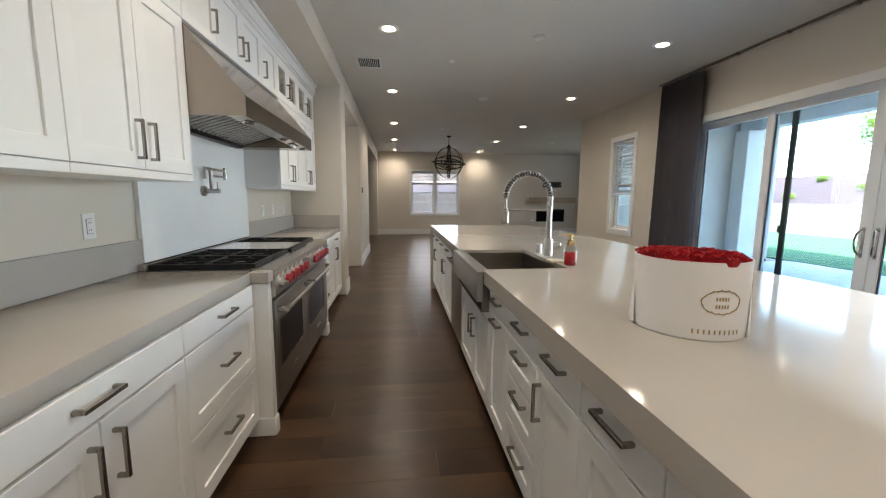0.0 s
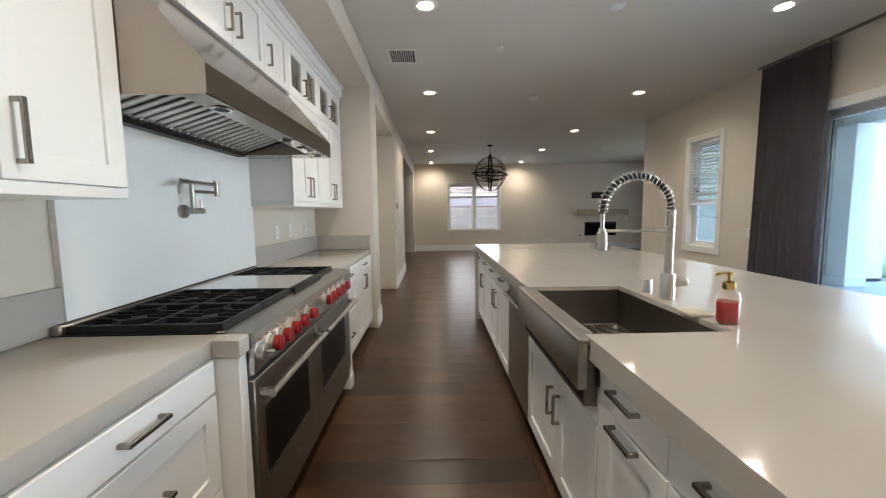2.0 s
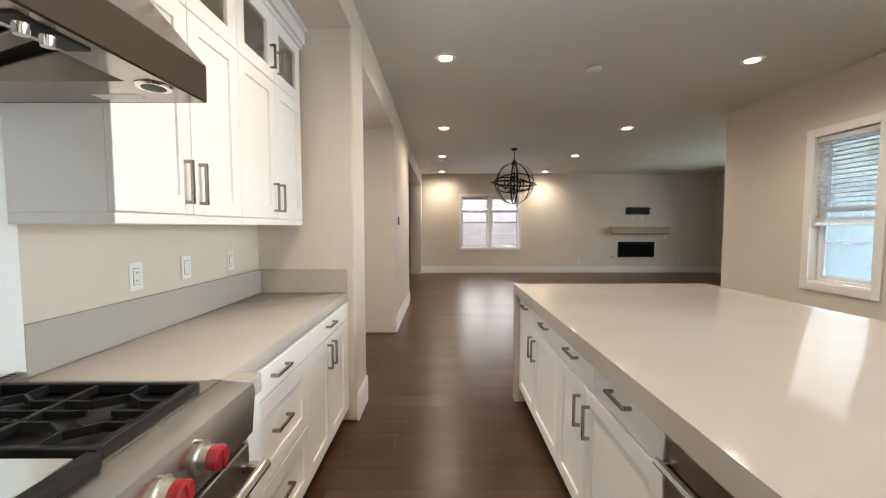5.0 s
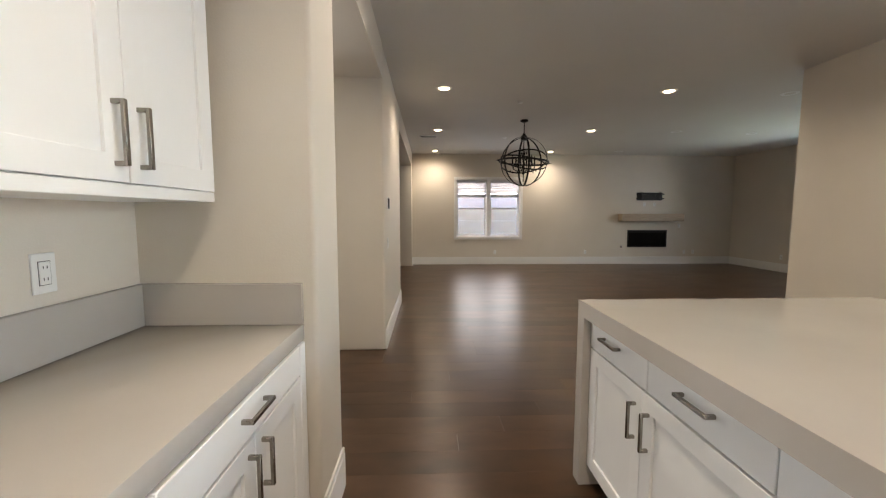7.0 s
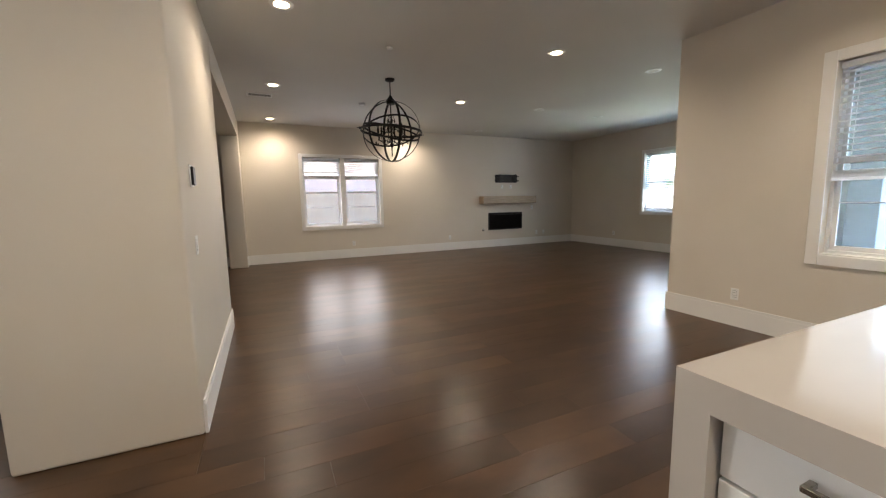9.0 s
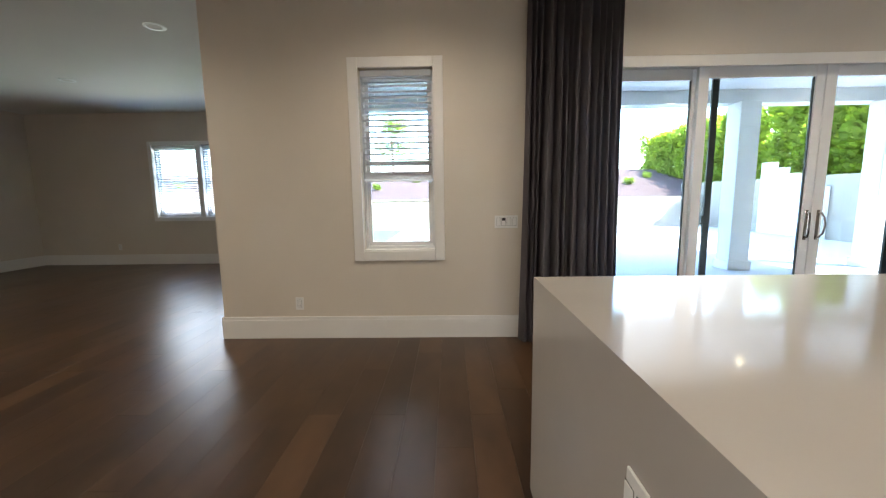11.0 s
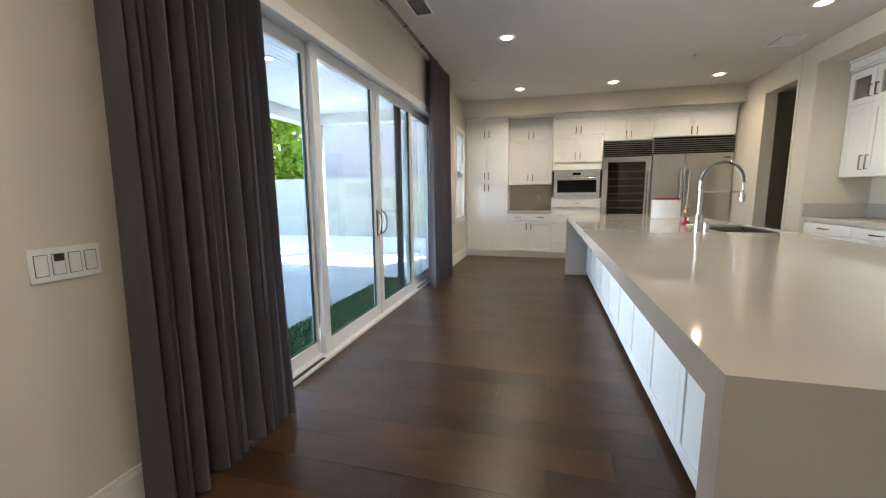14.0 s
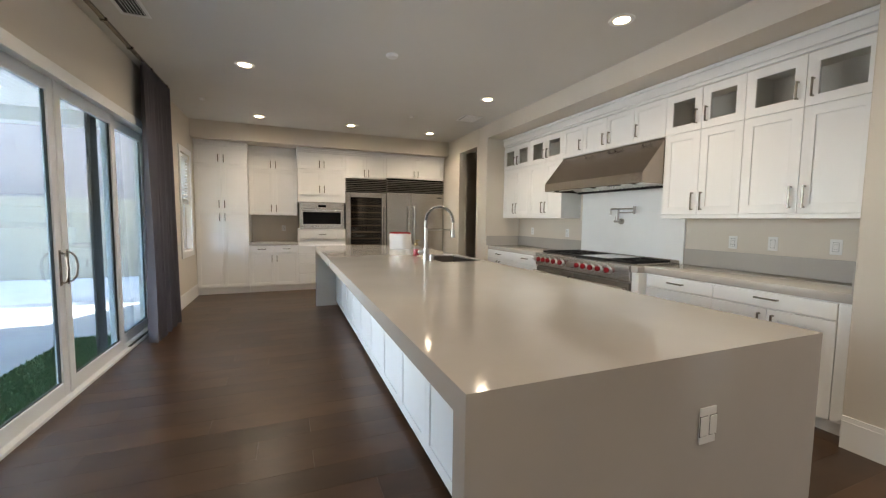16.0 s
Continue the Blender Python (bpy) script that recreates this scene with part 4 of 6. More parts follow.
def knob(u, cap=True, v=0.858):
    k = part("knob", lathe(fp(FR, u, v, 0.0225), [(0.037, 0), (0.037, 0.007), (0.029, 0.010), (0.028, 0.031), (0.024, 0.033)], 20, 'x'), M_SATIN, rg, "polished steel knob base")
    if cap:
        part("indicator_pin", tube([fp(FR, u - 0.012, v + 0.044, 0.022), fp(FR, u - 0.012, v + 0.045, 0.038)], [0.003, 0.0045], 8), M_SATIN, k)
    if cap:
        bm = add_lathe(bmesh.new(), fp(FR, u, v, 0.046), [(0.024, 0.0), (0.0285, 0.005), (0.0285, 0.026), (0.024, 0.031), (0.008, 0.032)], 20, 'x')
        add_box(bm, fb(FR, u - 0.006, u + 0.006, v - 0.026, v + 0.026, 0.074, 0.083), 0.003)
        part("knob_cap", bm, M_RED, k, "glossy red knob cap")
    else:
        part("knob_stem", tube([fp(FR, u, v, 0.045), fp(FR, u, v, 0.085)], 0.006, 10), M_SATIN, k)


for u in (3.575, 3.67, 3.765, 3.875, 4.0, 4.29, 4.39, 4.50, 4.61, 4.735):
    knob(u)
knob(3.485, False)
cd = part("display_panel", boxes(fb(FR, 4.07, 4.225, 0.815, 0.888, 0.0, 0.0245), bevel=0.003), M_GASKET, rg, "thin dark outline of the display panel")
part("display_cover", boxes(fb(FR, 4.074, 4.221, 0.819, 0.884, 0.02, 0.0262), bevel=0.002), M_STEELV, cd, "steel cover of the hidden display")
bm = bmesh.new()
for i in range(116):
    add_box(bm, (NICHE_X + 0.036, NICHE_X + 0.058, RY0 + 0.02 + i * 0.0128, RY0 + 0.026 + i * 0.0128, 0.9645, 0.9662))
part("vent_ribs", bm, M_IRON, rg, "ribbed vent behind the burners")

# ---- island ----
IX0, IX1, IY0, IY1 = 0.878, 2.42, 1.50, 6.945
FI = ('x', 0.935, -1)
ST = 0.075
SKX0, SKX1, SKY0, SKY1 = 0.87, 1.375, 3.385, 4.195
isl = thing("island_worktop", (1.65, 4.2, 0), "long warm white quartz island worktop with waterfall ends", "worktop")
TH = 0.022
part("slab", boxes((IX0, IX1, IY0, SKY0, CT - TH, CT), (IX0, IX1, SKY1, IY1, CT - TH, CT), (SKX1, IX1, SKY0, SKY1, CT - TH, CT)), M_QUARTZ, isl)
for a, b in ((IY0 + ST, 3.36), (4.30, IY1 - ST)):
    part("edge_strip", boxes((IX0, IX0 + 0.022, a, b, CT - ST, CT - TH)), M_QUARTZ, isl)
part("edge_strip", boxes((IX1 - 0.022, IX1, IY0 + ST, IY1 - ST, CT - ST, CT - TH)), M_QUARTZ, isl)
part("waterfall_end", boxes((IX0, IX1, IY1 - ST, IY1, 0, CT - TH), bevel=0.0), M_QUARTZ, isl)
part("waterfall_end", boxes((IX0, IX1, IY0, IY0 + ST, 0, CT - TH), bevel=0.0), M_QUARTZ, isl)
FT = CT - ST - 0.008
DZ = 0.715


def isl_unit(u0, u1, label, rows, name="island_cabinet"):
    return base_unit(FI, u0, u1, 0.575, label, rows, top=CT - ST - 0.002, name=name)


isl_unit(1.578, 1.922, "white island cabinet with a drawer above a door", [("drawer", 1.578, 1.922, DZ, FT, 1.75, 0.80, "level"), ("door", 1.578, 1.922, 0.11, DZ - 0.005, 1.88, 0.59, "up")])
isl_unit(1.922, 2.60, "white island cabinet with two drawers over two doors",
         [("drawer", 1.922, 2.262, DZ, FT, 2.088, 0.80, "level"), ("drawer", 2.262, 2.60, DZ, FT, 2.43, 0.80, "level"),
          ("door", 1.922, 2.262, 0.11, DZ - 0.005, 1.965, 0.60, "up"), ("door", 2.262, 2.60, 0.11, DZ - 0.005, 2.555, 0.60, "up")])
isl_unit(2.60, 2.975, "white island cabinet with four stacked drawers",
         [("drawer", 2.60, 2.975, DZ, FT, 2.775, 0.80, "level"), ("deep", 2.60, 2.975, 0.535, DZ - 0.005, 2.775, 0.672, "level"),
          ("deep", 2.60, 2.975, 0.325, 0.53, 2.775, 0.49, "level"), ("deep", 2.60, 2.975, 0.11, 0.32, 2.775, 0.23, "level")])
isl_unit(2.975, 3.358, "white island pull-out cabinet below a drawer",
         [("drawer", 2.975, 3.352, DZ, FT, 3.17, 0.80, "level"), ("door", 2.975, 3.352, 0.11, DZ - 0.005, 3.17, 0.69, "level")])
# cabinet below the sink
sc = thing("sink_cabinet", (1.2, 3.83, 0), "white cabinet with two doors below the sink", "cabinet")
part("body", boxes(fb(FI, 3.36, 4.302, 0.10, 0.652, -0.575, 0.0), fb(FI, 3.36, 4.302, 0.0, 0.10, -0.575, -0.07)), M_CAB, sc)
for a, b, hu in ((3.362, 3.79, 3.745), (3.79, 4.30, 3.835)):
    handle(FI, hu, 0.475, 0.135, True, shaker(FI, a, b, 0.11, 0.625, sc))
part("rail", boxes(fb(FI, 3.362, 4.30, 0.63, 0.753, 0.002, 0.02), bevel=0.002), M_CAB, sc)
isl_unit(4.905, 5.86, "white island cabinet with two drawers over two doors",
         [("drawer", 4.905, 5.383, DZ, FT, 5.155, 0.80, "level"), ("drawer", 5.383, 5.86, DZ, FT, 5.64, 0.80, "level"),
          ("door", 4.905, 5.48, 0.11, DZ - 0.005, 5.43, 0.575, "up"), ("door", 5.48, 5.86, 0.11, DZ - 0.005, 5.54, 0.575, "up")])
isl_unit(5.86, 6.868, "white island end cabinet with two drawers over doors",
         [("drawer", 5.86, 6.38, DZ, FT, 6.12, 0.80, "level"), ("drawer", 6.38, 6.866, DZ, FT, 6.65, 0.80, "level"),
          ("door", 5.86, 6.405, 0.11, DZ - 0.005, 6.36, 0.572, "up"), ("door", 6.405, 6.866, 0.11, DZ - 0.005, 6.45, 0.572, "up")])
# dishwasher
dw = thing("dishwasher", (1.2, 4.6, 0), "built-in stainless steel dishwasher in the island", "dishwasher")
part("body", boxes(fb(FI, 4.306, 4.901, 0.10, CT - ST - 0.004, -0.58, 0.0), fb(FI, 4.306, 4.901, 0, 0.10, -0.58, -0.06)), M_BLACKM, dw)
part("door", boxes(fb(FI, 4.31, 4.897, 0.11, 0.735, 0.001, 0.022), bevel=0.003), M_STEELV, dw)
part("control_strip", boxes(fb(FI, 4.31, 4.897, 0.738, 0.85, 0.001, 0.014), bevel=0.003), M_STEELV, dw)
hb = part("handle", tube([fp(FI, 4.33, 0.768, 0.066), fp(FI, 4.86, 0.768, 0.066)], 0.011, 12), M_CHROME, dw, "round steel bar handle")
for u in (4.345, 4.845):
    part("handle_post", boxes(fb(FI, u - 0.008, u + 0.008, 0.759, 0.777, 0.02, 0.064), bevel=0.002), M_CHROME, dw)
# back of the island
ib = thing("rear_cabinet", (2.0, 4.2, 0), "white shaker panels on the back of the island", "cabinet")
FB = ('x', 2.10, 1)
part("body", boxes((1.515, 2.10, IY0 + ST + 0.002, IY1 - ST - 0.002, 0.05, CT - ST - 0.002)), M_CAB, ib)
# shade below the panels is put into the plinth's near-black colour
part("plinth", boxes((1.56, 2.085, IY0 + ST + 0.002, IY1 - ST - 0.002, 0.0, 0.05)), M_SUBFL, ib, "plinth coloured dark for the shade under the panels")
nbp = 10
wbp = (IY1 - IY0 - 2 * ST - 0.008) / nbp
for i in range(nbp):
    a = IY0 + ST + 0.004 + i * wbp
    shaker(FB, a, a + wbp, 0.06, CT - ST - 0.01, ib, "panel_door", 0.062)
outlet((1.53, 0.683), ('y', IY1, 1), "white socket plate on the quartz waterfall end", w=0.078, h=0.125, kind="rocker")

# ---- sink ----
sk = thing("farmhouse_sink", (1.12, 3.83, 0.66), "stainless steel apron-front double sink", "sink")
part("apron", boxes((0.838, 0.872, 3.345, 4.255, 0.755, 0.915), (0.838, 0.915, 3.345, 4.255, 0.905, 0.926), bevel=0.006, seg=2), M_APRON, sk)
part("basin_wall", boxes((0.903, 0.913, SKY0 - 0.02, SKY1 + 0.02, 0.70, 0.904)), M_DSTEEL, sk, "dark brushed steel basin wall")
bz = 0.70
part("basin_floor", boxes((SKX0, SKX1 + 0.02, SKY0 - 0.02, SKY1 + 0.02, bz - 0.01, bz)), M_DSTEEL, sk, "dark brushed steel basin")
part("basin_wall", boxes((SKX1 + 0.004, SKX1 + 0.014, SKY0 - 0.02, SKY1 + 0.02, bz, CT - TH - 0.001)), M_DSTEEL, sk, "dark brushed steel basin wall")
part("basin_wall", boxes((SKX0 + 0.003, SKX1, SKY0 - 0.014, SKY0 - 0.004, bz, CT - TH - 0.001)), M_DSTEEL, sk, "dark brushed steel basin wall")
part("basin_wall", boxes((SKX0 + 0.003, SKX1, SKY1 + 0.004, SKY1 + 0.014, bz, CT - TH - 0.001)), M_DSTEEL, sk, "dark brushed steel basin wall")
part("divider", boxes((SKX0 + 0.004, SKX1 + 0.003, 3.615, 3.64, bz, 0.83), bevel=0.006), M_DSTEEL, sk)
for y in (3.50, 3.92):
    part("drain", lathe((1.16, y, bz), [(0.055, 0.0), (0.055, 0.004), (0.040, 0.004), (0.032, 0.001), (0.010, 0.002)], 24), M_CHROME, sk)
rack = thing("sink_rack", (1.12, 3.92, bz), "steel wire rack on the sink floor", "rack")
for x in [0.93 + 0.035 * k for k in range(13)]:
    part("wire", tube([(x, 3.67, bz + 0.022), (x, 4.16, bz + 0.022)], 0.0022, 6), M_CHROME, rack)
bm = bmesh.new()
add_tube(bm, [(0.92, 3.665, bz + 0.026), (1.355, 3.665, bz + 0.026), (1.355, 4.165, bz + 0.026), (0.92, 4.165, bz + 0.026), (0.92, 3.665, bz + 0.026)], 0.0035, 6)
add_tube(bm, [(1.16 + 0.08 * math.cos(k * math.pi / 10), 3.92 + 0.08 * math.sin(k * math.pi / 10), bz + 0.026) for k in range(21)], 0.003, 6)
part("rim_wire", bm, M_CHROME, rack)
for x, y in ((0.93, 3.68), (1.345, 3.68), (0.93, 4.15), (1.345, 4.15)):
    part("foot", lathe((x, y, bz), [(0.009, 0), (0.009, 0.014), (0.005, 0.026)], 12), M_WHITEPL, rack)

# ---- spring tap ----
tp = thing("spring_tap", (1.44, 3.87, CT), "tall chrome spring-neck kitchen tap", "tap")
TX, TY = 1.445, 3.87
part("base", lathe((TX, TY, CT), [(0.031, 0), (0.031, 0.112), (0.027, 0.118), (0.018, 0.12)], 24), M_SATIN, tp)
part("column", tube([(TX, TY, CT + 0.05), (TX, TY, 1.262)], 0.0185, 18), M_SATIN, tp)
part("lever", tube([(TX + 0.02, TY, CT + 0.078), (TX + 0.05, TY - 0.004, CT + 0.079), (TX + 0.078, TY - 0.008, CT + 0.080), (TX + 0.086, TY - 0.009, CT + 0.080)], [0.020, 0.021, 0.019, 0.010], 14), M_SATIN, tp)
AZ = 1.335
arc = [(TX, TY, AZ - 0.02)] + [(TX - 0.155 + 0.155 * math.cos(k * math.pi / 16), TY, AZ + 0.155 * math.sin(k * math.pi / 16)) for k in range(17)] + [(TX - 0.31, TY, AZ - 0.012)]
part("hose", tube(arc, 0.0125, 12), M_GASKET, tp, "dark rubber hose")
part("hose_end", tube([(TX - 0.31, TY, AZ - 0.01), (TX - 0.31, TY, 1.245)], 0.009, 12), M_CHROME, tp, "polished hose end")
bm = bmesh.new()
dense = []
for p, q in zip(arc, arc[1:]):
    for k in range(6):
        dense.append(Vector(p).lerp(Vector(q), k / 6))
coil = []
turns = 27
for i in range(turns * 10):
    f = i / (turns * 10) * (len(dense) - 2)
    j = int(f)
    c = dense[j].lerp(dense[j + 1], f - j)
    d = (dense[j + 1] - dense[j]).normalized()
    n = Vector((0, 1, 0))
    u = d.cross(n)
    a = i / 10 * 2 * math.pi
    coil.append(c + (n * math.cos(a) + u * math.sin(a)) * 0.0200)
add_tube(bm, coil, 0.0031, 6)
part("spring", bm, M_CHROME, tp)
part("collar", lathe((TX, TY, 1.258), [(0.0175, 0)] + [(0.0225 if k % 2 else 0.0190, 0.002 + 0.003 * k) for k in range(27)] + [(0.017, 0.083)], 20), M_CHROME, tp, "tightly wound spring")
part("docking_arm", boxes((TX - 0.30, TX, TY - 0.006, TY + 0.006, 1.238, 1.252), bevel=0.003), M_SATIN, tp)
part("spray_head", lathe((TX - 0.31, TY, 1.158), [(0.019, 0), (0.0235, 0.004), (0.0225, 0.078), (0.016, 0.083), (0.016, 0.096), (0.011, 0.10)], 22), M_SATIN, tp)
part("spray_button", boxes((TX - 0.297, TX - 0.286, TY - 0.010, TY + 0.008, 1.195, 1.232), bevel=0.002), M_BLACKM, tp)
ag = thing("air_switch", (1.435, 4.02, CT), "short satin metal cap beside the sink", "switch")
part("cap", lathe((1.435, 4.02, CT), [(0.022, 0), (0.022, 0.06), (0.019, 0.064)], 24), M_SATIN, ag)
sd = thing("soap_dish", (1.395, 3.605, CT), "cream soap dish on the island", "dish")
part("dish", boxes((1.345, 1.445, 3.555, 3.655, CT, CT + 0.014), bevel=0.006, seg=2), M_SPONGE, sd)
sb = thing("soap_bottle", (1.43, 3.485, CT), "glass pump bottle of red soap with gold top", "soap bottle")
part("glass_body", lathe((1.43, 3.485, CT), [(0.034, 0), (0.038, 0.006), (0.038, 0.092), (0.034, 0.108), (0.018, 0.120), (0.017, 0.126)], 24), M_CLEAR, sb, "clear ribbed glass")
part("soap", lathe((1.43, 3.485, CT + 0.004), [(0.033, 0), (0.0355, 0.004), (0.0355, 0.074), (0.034, 0.076)], 24), M_SOAP, sb, "red liquid soap")
part("pump", lathe((1.43, 3.485, CT + 0.122), [(0.019, 0), (0.021, 0.004), (0.021, 0.024), (0.012, 0.03), (0.006, 0.032), (0.006, 0.05), (0.013, 0.052), (0.013, 0.062)], 20), M_GOLDP, sb, "gold pump top")
part("spout", tube([(1.43, 3.485, CT + 0.178), (1.395, 3.49, CT + 0.178), (1.386, 3.491, CT + 0.172)], 0.0055, 8), M_GOLDP, sb)

# ---- rose box ----
BC = (1.314, 2.395)
rb = thing("flower_box", (BC[0], BC[1], CT), "round white flower box filled with red roses", "flower box")
part("drum", lathe((BC[0], BC[1], CT), [(0.150, 0), (0.153, 0.003), (0.155, 0.222), (0.151, 0.222), (0.149, 0.20)], 56), M_BUCKET, rb)
rnd = random.Random(4)
for i in range(37):
    r = 0.124 * math.sqrt((i + 0.5) / 37)
    a = i * 2.39996
    c = (BC[0] + r * math.cos(a), BC[1] + r * math.sin(a), CT + 0.209 + 0.006 * rnd.random())
    bm = bmesh.new()
    for k in range(3):
        rr = 0.034 - 0.009 * k
        for j in range(5):
            th = j * 2 * math.pi / 5 + k * 0.6 + rnd.random() * 0.4
            pts = []
            for s in range(5):
                ph = th + (s - 2) * 0.36
                pts.append((c[0] + rr * math.cos(ph), c[1] + rr * math.sin(ph)))
            lo = [bm.verts.new((x, y, c[2])) for x, y in pts]
            hi = [bm.verts.new((x + 0.006 * math.cos(th), y + 0.006 * math.sin(th), c[2] + 0.019 + 0.004 * k - 0.002 * abs(s - 2))) for s, (x, y) in enumerate(pts)]
            for s in range(4):
                bm.faces.new((lo[s], lo[s + 1], hi[s + 1], hi[s]))
    add_lathe(bm, (c[0], c[1], c[2]), [(0.033, 0), (0.027, 0.012), (0.010, 0.022)], 10)
    part("rose", bm, M_ROSE, rb)
ang0 = -1.70


def on_drum(a, z, out=0.0012):
    return (BC[0] + (0.1545 + out) * math.cos(a), BC[1] + (0.1545 + out) * math.sin(a), CT + z)


for wob in (0.0, 0.0035):
    ring = [on_drum(ang0 + (0.34 + wob * 4 * math.sin(k * 0.9)) * math.cos(k * math.pi / 24), 0.113 + (0.033 + wob * math.sin(k * 2.1)) * math.sin(k * math.pi / 24)) for k in range(49)]
    part("oval_emblem", tube(ring, 0.0011, 5), M_GOLD, rb, "gold oval emblem")


def bars(a0, z0, n, h, step, sign=1):
    for i in range(n):
        a = a0 + i * step
        bm = bmesh.new()
        q = [bm.verts.new(on_drum(a + da, z0 + dz, 0.0014)) for da, dz in ((-0.013, -h / 2), (0.013, -h / 2), (0.013, h / 2), (-0.013, h / 2))]
        bm.faces.new(q)
        ext = bmesh.ops.extrude_face_region(bm, geom=list(bm.faces))
        bmesh.ops.translate(bm, verts=[v for v in ext["geom"] if isinstance(v, bmesh.types.BMVert)], vec=(0, -0.0006, 0))
        part("print_bar", bm, M_GOLD, rb)


bars(ang0 - 0.10, 0.122, 5, 0.010, 0.05)
bars(ang0 - 0.10, 0.101, 5, 0.010, 0.05)
bars(ang0 - 0.44, 0.028, 10, 0.013, 0.088)
for s, a0 in ((1, -0.80), (-1, 2.78)):
    bm = bmesh.new()
    rows = []
    for i in range(9):
        z = 0.002 + i * 0.017
        spread = 0.05 + 0.16 * (1 - i / 8)
        rows.append([bm.verts.new((BC[0] + (0.1555 + 0.007 * (1 - i / 8) * (0.6 + 0.4 * math.cos(3.0 * k))) * math.cos(a0 + (k - 2) * spread / 2),
                                   BC[1] + (0.1555 + 0.007 * (1 - i / 8) * (0.6 + 0.4 * math.cos(3.0 * k))) * math.sin(a0 + (k - 2) * spread / 2), CT + z)) for k in range(5)])
    for p, q in zip(rows, rows[1:]):
        for k in range(4):
            f = bm.faces.new((p[k], p[k + 1], q[k + 1], q[k]))
            f.smooth = True
    bmesh.ops.recalc_face_normals(bm, faces=bm.faces)
    bmesh.ops.solidify(bm, geom=list(bm.faces), thickness=-0.0018)
    part("ribbon", bm, M_BUCKET, rb, "white hanging fabric ribbon")

# ---- south wall of tall units ----
PY = 0.055
FP = ('y', PY, 1)
PT = 2.565


def tall_unit(name, u0, u1, label, fronts, depth=0.62, bodies=((0.10, PT),), toe=True, face=FP):
    c = thing(name, fp(face, (u0 + u1) / 2, 0, -depth / 2), label, "cabinet")
    bs = [fb(face, u0 + 0.001, u1 - 0.001, a, b, -depth, 0.0) for a, b in bodies]
    if toe:
        bs.append(fb(face, u0 + 0.001, u1 - 0.001, 0.0, 0.10, -depth, -0.012))
    part("body", boxes(*bs), M_CAB, c)
    for kind, a, b, v0, v1, hu, hv, hd in fronts:
        d = shaker(face, a, b, v0, v1, c, kind, 0.062) if kind == "door" else slab_front(face, a, b, v0, v1, c)
        if hd:
            handle(face, hu, hv, 0.13, hd == "up", d)
    return c


def pair(u0, u1, v0, v1, hv):
    m = (u0 + u1) / 2
    return [("door", u0, m, v0, v1, m - 0.042, hv, "up"), ("door", m, u1, v0, v1, m + 0.042, hv, "up")]


A0, A1, A2, A3, A4, A5 = 4.262, 3.452, 2.628, 1.765, 0.955, -0.285
tall_unit("pantry_cabinet", A1, A0, "tall white shaker pantry cabinet with six doors", pair(A1, A0, 2.265, PT, 2.36) + pair(A1, A0, 1.465, 2.26, 1.575) + pair(A1, A0, 0.11, 1.46, 1.35))
crown("trim_crown_pantry", FP, A1 - 0.005, A0, PT + 0.001, 0.62, "white crown moulding above the pantry cabinet", 0.09, 0.055)
# shallower unit with an open counter
FP2 = ('y', PY - 0.22, 1)
uc = tall_unit("wall_cabinet", A2 + 0.001, A1 - 0.001, "white shaker wall cabinet over a small counter", pair(A2, A1, 2.235, 2.545, 2.33) + pair(A2, A1, 1.405, 2.23, 1.53), depth=0.39, bodies=((1.40, 2.55),), toe=False, face=FP2)
tagged(part("trim_filler", boxes((A2 + 0.006, A1 - 0.006, -0.60, PY - 0.215, 2.552, 2.656)), M_CAB), "white filler panel above the small counter unit", "trim", kind="structure")
c2 = tall_unit("base_cabinet", A2 + 0.001, A1 - 0.001, "white base cabinet with two drawers over two doors",
               [("drawer", A2, (A1 + A2) / 2, 0.715, 0.845, A2 + 0.205, 0.785, "level"), ("drawer", (A1 + A2) / 2, A1, 0.715, 0.845, A1 - 0.205, 0.785, "level")] + pair(A2, A1, 0.11, 0.71, 0.61),
               bodies=((0.10, 0.85),))
tagged(part("worktop", boxes((A2 + 0.001, A1 - 0.001, -0.56, PY + 0.03, 0.852, 0.90), bevel=0.003), M_QUARTZ), "small quartz counter between tall cabinets", "worktop")
tagged(part("counter_back", boxes((A2 + 0.001, A1 - 0.001, -0.615, -0.57, 0.901, 1.398)), M_WALL), "greige painted wall above the small counter", "wall", kind="structure")
outlet((2.88, 1.15), ('y', -0.57, 1), "white double socket above the small counter")
# oven column
MC = (A2 + A3) / 2
tall_unit("oven_cabinet", A3, A2, "white cabinet column holding the built-in oven", pair(A3, A2, 2.265, PT, 2.36) + pair(A3, A2, 1.79, 2.26, 1.90)
          + [("drawer", A3 + 0.03, A2 - 0.03, 0.965, 1.125, MC, 1.05, "level"), ("drawer", A3, A2, 0.68, 0.85, MC, 0.77, "level"), ("drawer", A3, A2, 0.50, 0.675, MC, 0.59, "level"), ("drawer", A3, A2, 0.31, 0.495, MC, 0.40, "level"), ("drawer", A3, A2, 0.11, 0.305, MC, 0.21, "level")],
          bodies=((0.10, 1.15), (1.66, PT)))
mo = thing("microwave_oven", (MC, 0, 1.16), "built-in stainless microwave oven with a dark window", "oven")
part("body", boxes((A3 + 0.05, A2 - 0.05, -0.5, PY + 0.012, 1.155, 1.655), bevel=0.003), M_FRIDGE, mo)
FM = ('y', PY + 0.012, 1)
